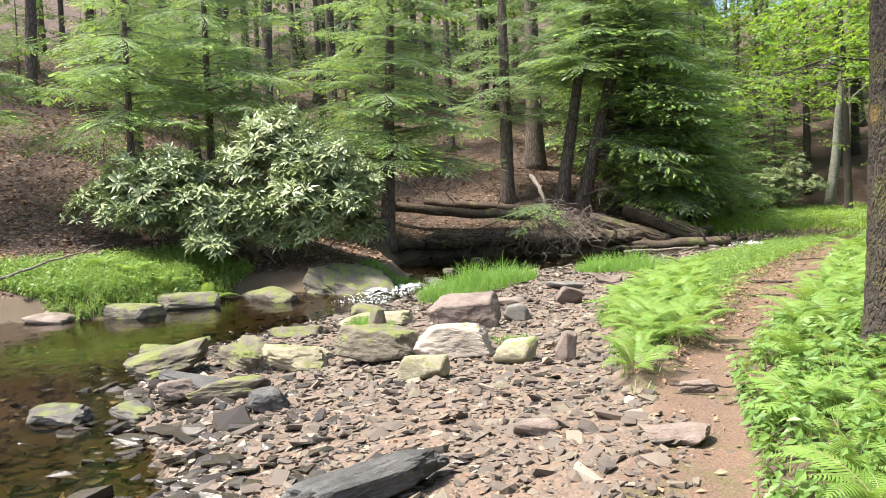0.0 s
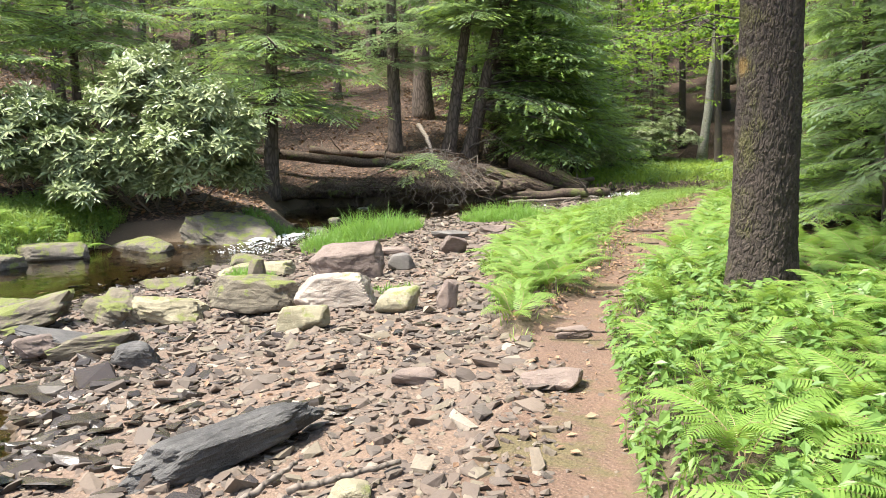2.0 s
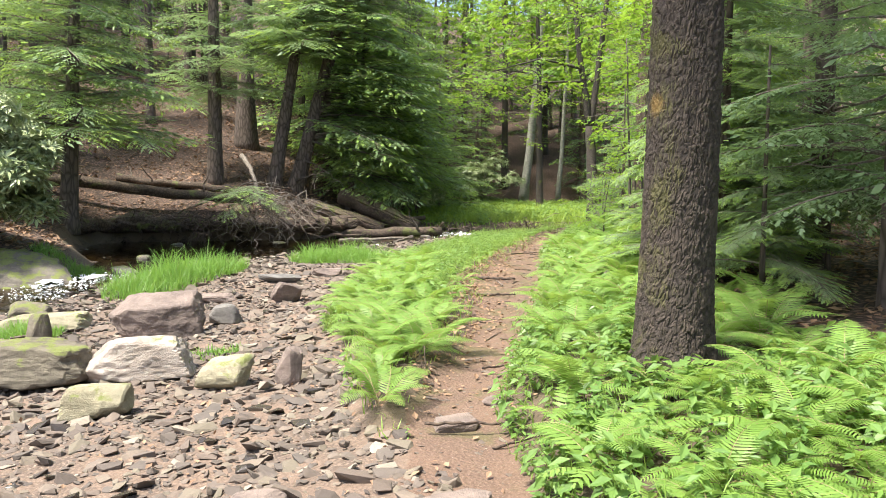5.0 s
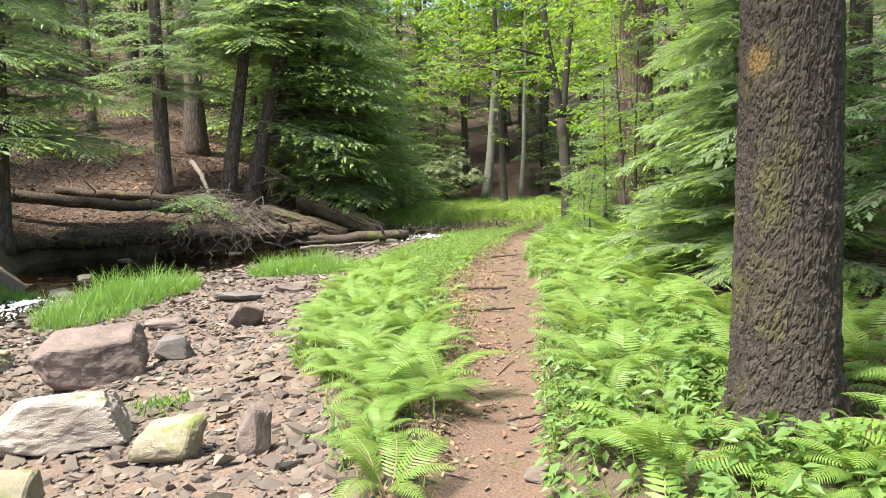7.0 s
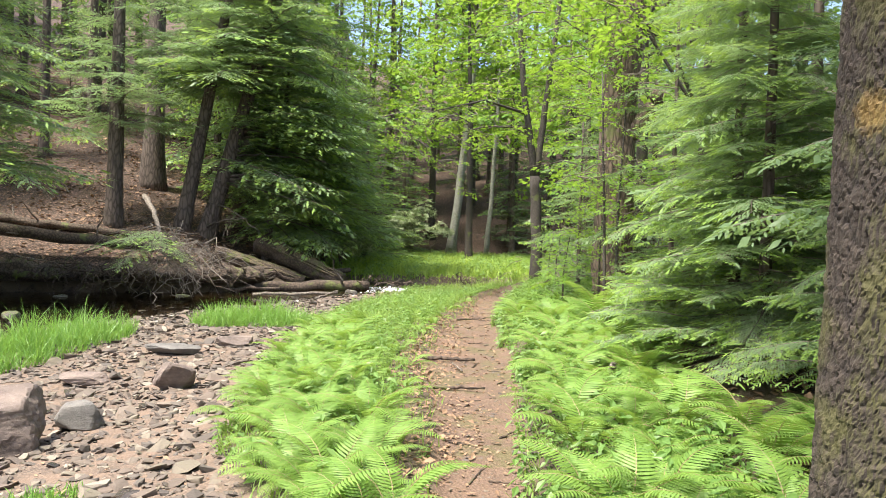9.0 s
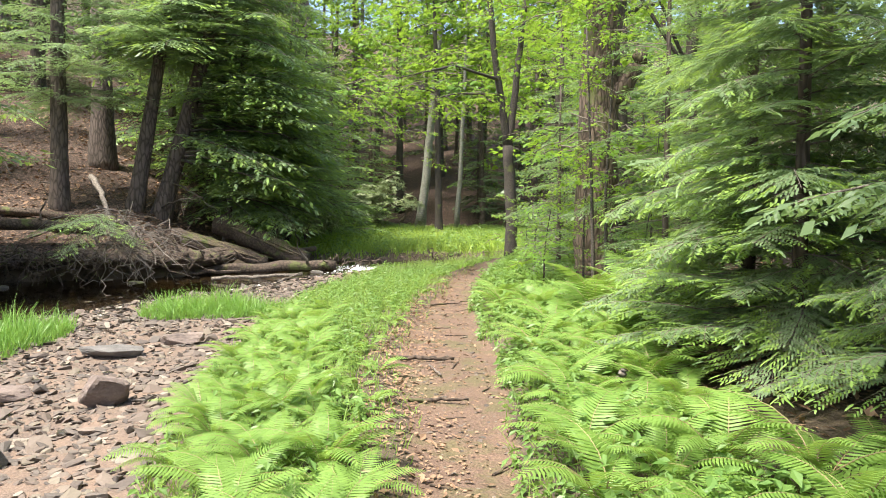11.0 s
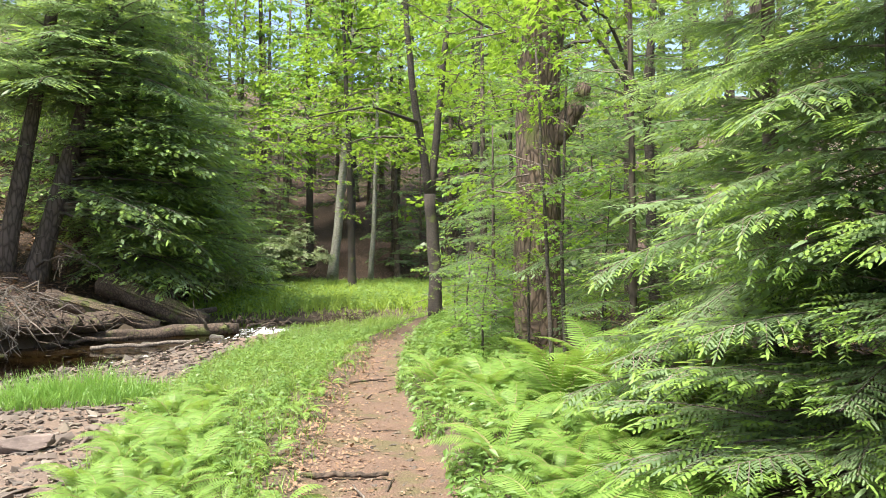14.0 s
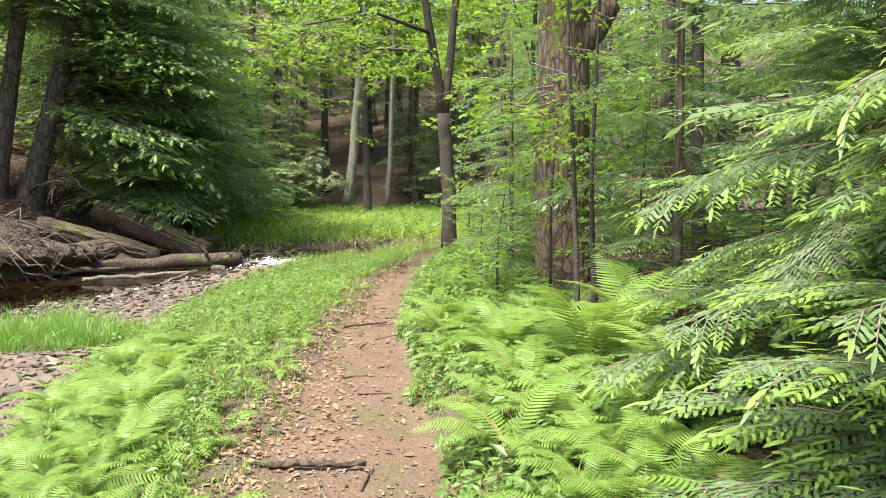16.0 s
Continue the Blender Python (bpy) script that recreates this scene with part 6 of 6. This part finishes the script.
for i, (fx, fy) in enumerate(spaced(160, 0.2, 3.2, 3.6, 18.5, lambda a, b: 0.26 < off_right(a, b) < (2.4 if b < 9.3 else (2.0 if b < 11.2 else (1.15 if b < 14.3 else 1.6))) and TRUNK_GAP(a, b), 0.27, 21)):
    fern(fx, fy, (0.32 if fy < 9.5 else 0.45) + 0.24 * ((i * 7) % 10) / 10, 7 + i % 3, "bright green lacy fern beside the path", 2000 + i)
for i, (fx, fy) in enumerate(spaced(76, -2.8, 0.0, 8.2, 19.0, lambda a, b: off_strip(a, b) > 0.16 and (a - float(strip_x(b))) < 1.1, 0.27, 22)):
    fern(fx, fy, 0.36 + 0.28 * ((i * 7) % 10) / 10, 8 + i % 3, "bright yellow-green fern on the strip beside the gravel", 2300 + i, "ferns of the strip")
for i, (fx, fy, fs, fk) in enumerate([(1.75, 16.3, 1.05, 9), (2.25, 17.0, 1.25, 9), (2.35, 14.9, 0.85, 8), (2.0, 15.4, 0.8, 8)]):
    fern(fx, fy, fs, fk, "tall broad fern beside the saplings", 2400 + i, "tall ferns", 14)
pts = np.array(spaced(320, 0.3, 6.0, 0.5, 26, lambda a, b: 0.2 < off_right(a, b) < (4.0 if b < 9 else (2.2 if b < 11.2 else (1.25 if b < 14.5 else 2.0))) and TRUNK_GAP(a, b), 0.2, 23))
bake_ferns("fern_patch", pts[:, 0], pts[:, 1], rng.uniform(0.28, 0.5, len(pts)), "dense low green ferns under the trees")
pts = np.array(spaced(170, -2.9, 1.0, 8.2, 30, lambda a, b: off_strip(a, b) > 0.08, 0.2, 24))
bake_ferns("fern_patch", pts[:, 0], pts[:, 1], rng.uniform(0.2, 0.4, len(pts)), "low yellow-green ferns on the strip")
for i, (fx, fy) in enumerate([(-13.3, 14.6), (-12.6, 14.9), (-13.9, 14.2), (-12.0, 15.6)]):
    fern(fx, fy, 0.8, 8, "green fern on the far creek bank", 2500 + i, "ferns of the far bank")


# ---------------------------------------------------------------- grass and weeds
def blade(w=0.012, bend=0.35):
    s = np.array([0, 0.4, 0.75, 1.0])
    P = np.stack([bend * s ** 2, np.zeros(4), s * (1 - 0.18 * s * bend * 2)], 1)
    V, F, I = ribbon(P, w * np.array([1, 0.9, 0.6, 0.05]), 0, (1, 0, 0.2))
    return V, F, I


BLADES = [blade(0.012, b) for b in (0.2, 0.45, 0.75)]


def grass(name, x, y, height, label, mat, wide=1.0):
    shapes = []
    z = zat(x, y) - 0.01
    pick = rng.integers(0, 3, len(x))
    for s in range(3):
        m = pick == s
        k = int(m.sum())
        h = height[m]
        shapes.append(bake(BLADES[s], poses(x[m], y[m], z[m], np.stack([h, np.full(k, wide * 0.35), h], 1), rng.uniform(0, 6.28, k), rng.normal(0, 0.28, k), rng.normal(0, 0.28, k))))
    V, F, I = join(shapes)
    return tagged(new(name, mesh_of(name, V, F, [mat], I)), label, "grass", kind="stuff")


flat_oval = (np.array([(0, 0, 0), (0.45, 0.24, 0.03), (1, 0, -0.14), (0.45, -0.24, 0.03)], float), np.array([(0, 1, 2), (0, 2, 3)]), np.array([1, 1]))


def weed_shape(seed):
    g = np.random.default_rng(seed)
    shapes = [ribbon(bent((0, 0, 0), (0.12, 0.05, 1.0), 4, 0, 0.02, seed), [0.012, 0.01, 0.008, 0.003], 0, (0, 1, 0))]
    k = 11
    t = np.linspace(0.2, 1.0, k)
    az = np.arange(k) * 2.4 + g.uniform(0, 6)
    shapes.append(bake(flat_oval, poses(0.12 * t, 0.05 * t, t, g.uniform(0.26, 0.42, k), az, g.uniform(-0.1, 0.45, k), g.normal(0, 0.2, k))))
    return join(shapes)


WEEDS = [weed_shape(850 + i) for i in range(3)]


def weeds(name, x, y, height, label):
    z = zat(x, y) - 0.01
    shapes = []
    for s in range(3):
        h = height[s::3]
        k = len(h)
        shapes.append(bake(WEEDS[s], poses(x[s::3], y[s::3], z[s::3], h, rng.uniform(0, 6.28, k), rng.normal(0, 0.2, k), rng.normal(0, 0.2, k))))
    V, F, I = join(shapes)
    return tagged(new(name, mesh_of(name, V, F, [GRASS, WEED], I)), label, "weeds", kind="stuff")


def field(k, x0, x1, y0, y1, keep):
    x, y = rng.uniform(x0, x1, k), rng.uniform(y0, y1, k)
    m = keep(x, y)
    return x[m], y[m]


def strip_mask(x, y):
    e = path_x(y) - path_w(y) * (0.85 + 0.25 * rough(x, y, 2.3)) - x
    return (x > strip_x(y) + 0.05 + 0.12 * rough(x, y, 3.1)) & (e > 0) & (y > 8.1)


def right_mask(x, y):
    return (x > path_x(y) + path_w(y) * (0.95 + 0.2 * rough(x, y, 2.6, 1.0))) & (x - path_x(y) < np.where(y < 9, 3.8, np.where(y < 14.5, 1.45, 2.1))) & ((x - 1.2) ** 2 + (y - 8.75) ** 2 > 0.09)


def verge(x, y):
    """0 at the trodden edge of the path, 1 well inside the strip."""
    return step_up(path_x(y) - path_w(y) * 0.85 - x + 0.12 * rough(x, y, 2.7, 3.0), 0.05, 0.65)


x, y = field(36000, -3.2, 1.6, 8, 33, lambda a, b: strip_mask(a, b) & (rng.uniform(size=len(a)) < 0.35 + 0.65 * verge(a, b)) & (rough(a, b, 3.3, 5.0) > -0.75))
grass("strip_grass", x, y, rng.uniform(0.05, 0.13, len(x)) + rng.uniform(0.02, 0.16, len(x)) * verge(x, y), "short bright green grass beside the path", GRASS)
x, y = field(22000, 0.0, 5.0, 0, 30, lambda a, b: right_mask(a, b) & (rng.uniform(size=len(a)) < np.exp(-(a - path_x(b) - path_w(b)) / 0.9)))
grass("verge_grass", x, y, rng.uniform(0.08, 0.26, len(x)), "short bright green grass on the path verge", GRASS)
x, y = field(6000, -3.0, 1.6, 8, 31, lambda a, b: strip_mask(a, b) & (rng.uniform(size=len(a)) < 0.15 + 0.85 * verge(a, b)) & (rough(a, b, 2.2, 7.0) > -0.35))
weeds("strip_weeds", x, y, rng.uniform(0.06, 0.12, len(x)) + rng.uniform(0.02, 0.16, len(x)) * verge(x, y), "low leafy green weeds beside the path")
x, y = field(11000, 0.0, 5.0, 0, 27, right_mask)
weeds("verge_weeds", x, y, rng.uniform(0.10, 0.28, len(x)), "low leafy green weeds under the trees")


def tuft_of_grass(cx, cy, rx, ry, k, lo, hi, label, turn=0.0):
    r, a = np.sqrt(rng.uniform(0, 1, k)), rng.uniform(0, 6.28, k)
    u, v = r * np.cos(a) * rx, r * np.sin(a) * ry
    c, s = math.cos(turn), math.sin(turn)
    x, y = cx + u * c - v * s, cy + u * s + v * c
    h = rng.uniform(lo, hi, k) * (1.1 - 0.5 * r) * (0.75 + 0.45 * rough(x, y, 4.0))
    return grass("grass_tuft", x, y, h, label, SEDGE, 1.2)


tuft_of_grass(-6.2, 17.7, 0.8, 2.1, 4200, 0.25, 0.85, "long bright green grass tuft on the gravel bar", -0.1)
tuft_of_grass(-4.0, 21.2, 1.25, 0.8, 3400, 0.25, 0.8, "long bright green grass tuft on the gravel bar")
tuft_of_grass(-5.75, 12.6, 0.45, 0.3, 900, 0.2, 0.4, "small green grass tuft among the stones")
tuft_of_grass(-2.65, 10.9, 0.25, 0.25, 260, 0.1, 0.25, "small green grass tuft among the stones")
tuft_of_grass(-1.7, 12.9, 0.4, 0.5, 350, 0.1, 0.22, "thin green grass among the stones")
tuft_of_grass(-9.0, 18.6, 0.8, 0.5, 1200, 0.2, 0.4, "green grass on the mossy ledge")
x, y = field(14000, -16, -11.9, 12.4, 17.0, lambda a, b: inside(a, b, BEYOND) & (polyline_distance(a, b, FAR) < 2.2))
grass("bank_grass", x, y, rng.uniform(0.2, 0.55, len(x)), "bright green grass hanging over the far bank", GRASS)
x, y = field(2600, -16, -11.9, 12.4, 17.0, lambda a, b: inside(a, b, BEYOND) & (polyline_distance(a, b, FAR) < 2.4))
weeds("bank_weeds", x, y, rng.uniform(0.15, 0.36, len(x)), "leafy green weeds on the far bank")
MEADOW = leaf_material("meadow_grass_blade", (0.20, 0.31, 0.04), (0.33, 0.45, 0.09), (0.44, 0.56, 0.08), 0.5, 0.45)
x, y = field(34000, -9, 12, 34.5, 60, lambda a, b: inside(a, b, BEYOND) & (a + 0.12 * (b - 36) > -5.3))
grass("meadow_grass", x, y, rng.uniform(0.25, 0.55, len(x)), "sunlit yellow-green grass of the creek meadow", MEADOW, 4.0)
x, y = field(2600, -9, 12, 34.5, 60, lambda a, b: inside(a, b, BEYOND) & (a + 0.12 * (b - 36) > -5.3))
weeds("meadow_weeds", x, y, rng.uniform(0.3, 0.55, len(x)), "leafy weeds in the creek meadow")
x, y = field(7000, 0.5, 9, 25, 36, lambda a, b: ~inside(a, b, BEYOND) & ~inside(a, b, CREEK) & (np.abs(a - path_x(b)) > path_w(b)))
grass("verge_grass", x, y, rng.uniform(0.15, 0.4, len(x)), "green grass where the path bends", GRASS, 1.8)

# dead leaves
leaf_flat = (np.array([(0, 0, 0), (0.5, 0.28, 0.10), (1, 0, 0.02), (0.5, -0.28, 0.06)], float), np.array([(0, 1, 2), (0, 2, 3)]), np.zeros(2, int))


def litter(name, x, y, size, label):
    k = len(x)
    V, F, I = bake(leaf_flat, poses(x, y, zat(x, y) + 0.012, size, rng.uniform(0, 6.28, k), rng.normal(0, 0.3, k), rng.normal(0, 0.3, k)))
    return tagged(new(name, mesh_of(name, V, F, [LITTER], I)), label, "leaves", kind="stuff")


x, y = field(70000, -40, -4, 9, 50, lambda a, b: inside(a, b, BEYOND) & (polyline_distance(a, b, FAR) > 0.5) & (rng.uniform(size=len(a)) < np.clip(22 / np.hypot(a, b - 5), 0.2, 1)))
litter("leaf_litter", x, y, rng.uniform(0.09, 0.22, len(x)), "brown fallen leaves on the hillside")
x, y = field(14000, -0.9, 1.0, 9, 28, lambda a, b: (np.abs(a - path_x(b)) < path_w(b) * 1.3) & (rng.uniform(size=len(a)) < np.where(a < path_x(b) - 0.1 + 0.25 * rough(a, b, 1.4), 1.0, 0.25)))
litter("path_leaves", x, y, np.clip(rng.lognormal(-3.35, 0.35, len(x)), 0.018, 0.08), "dry brown leaf scraps on the path")
x, y = field(14000, 1.2, 10, 3, 26, lambda a, b: a - path_x(b) > 1.6)
litter("leaf_litter", x, y, rng.uniform(0.05, 0.12, len(x)), "brown fallen leaves under the hemlocks")
x, y = field(9000, -1.8, 0.2, 8.5, 27, lambda a, b: strip_mask(a, b) & (verge(a, b) < 0.8))
litter("verge_leaves", x, y, rng.uniform(0.025, 0.07, len(x)), "dry brown leaf scraps under the grass beside the path")
x, y = field(700, -3.5, 0.5, 4, 12, lambda a, b: a > -4)
litter("gravel_leaves", x, y, rng.uniform(0.03, 0.07, len(x)), "dry brown leaf scraps on the gravel")

# low young hemlocks on the hillside
UNDER = hemlock(-17.5, 28.5, 4.5, 0.05, "small young hemlock on the leafy hillside", 0.5, None, 1.6, 26, "far", seed=190, group="young hemlocks on the slope", merged=True)
for i, (hx, hy) in enumerate(spaced(18, -38, -15, 24, 48, lambda a, b: True, 3.0, 33)):
    sc = 0.8 + 0.5 * ((i * 7) % 10) / 10
    copy_thing(UNDER, pose(hx, hy, zat1(hx, hy), 0, 0, i * 77) @ Matrix.Diagonal((sc, sc, sc, 1)))

# fallen sticks and bark pieces on the hillside
for i, (hx, hy) in enumerate(spaced(36, -24, -9.5, 22, 36, lambda a, b: bool(inside(np.array([a]), np.array([b]), BEYOND)[0]), 0.9, 44)):
    az, ln = i * 2.1, 0.6 + 0.1 * ((i * 7) % 11)
    ax, ay, bx_, by_ = hx, hy, hx + math.cos(az) * ln, hy + math.sin(az) * ln
    if bool(inside(np.array([bx_]), np.array([by_]), BEYOND)[0]):
        log("fallen_branch", (ax, ay, zat1(ax, ay) + 0.03), (bx_, by_, zat1(bx_, by_) + 0.04), 0.03, 0.012, "dead branch lying on the leafy hillside", DEADWOOD, 900 + i, sides=6)
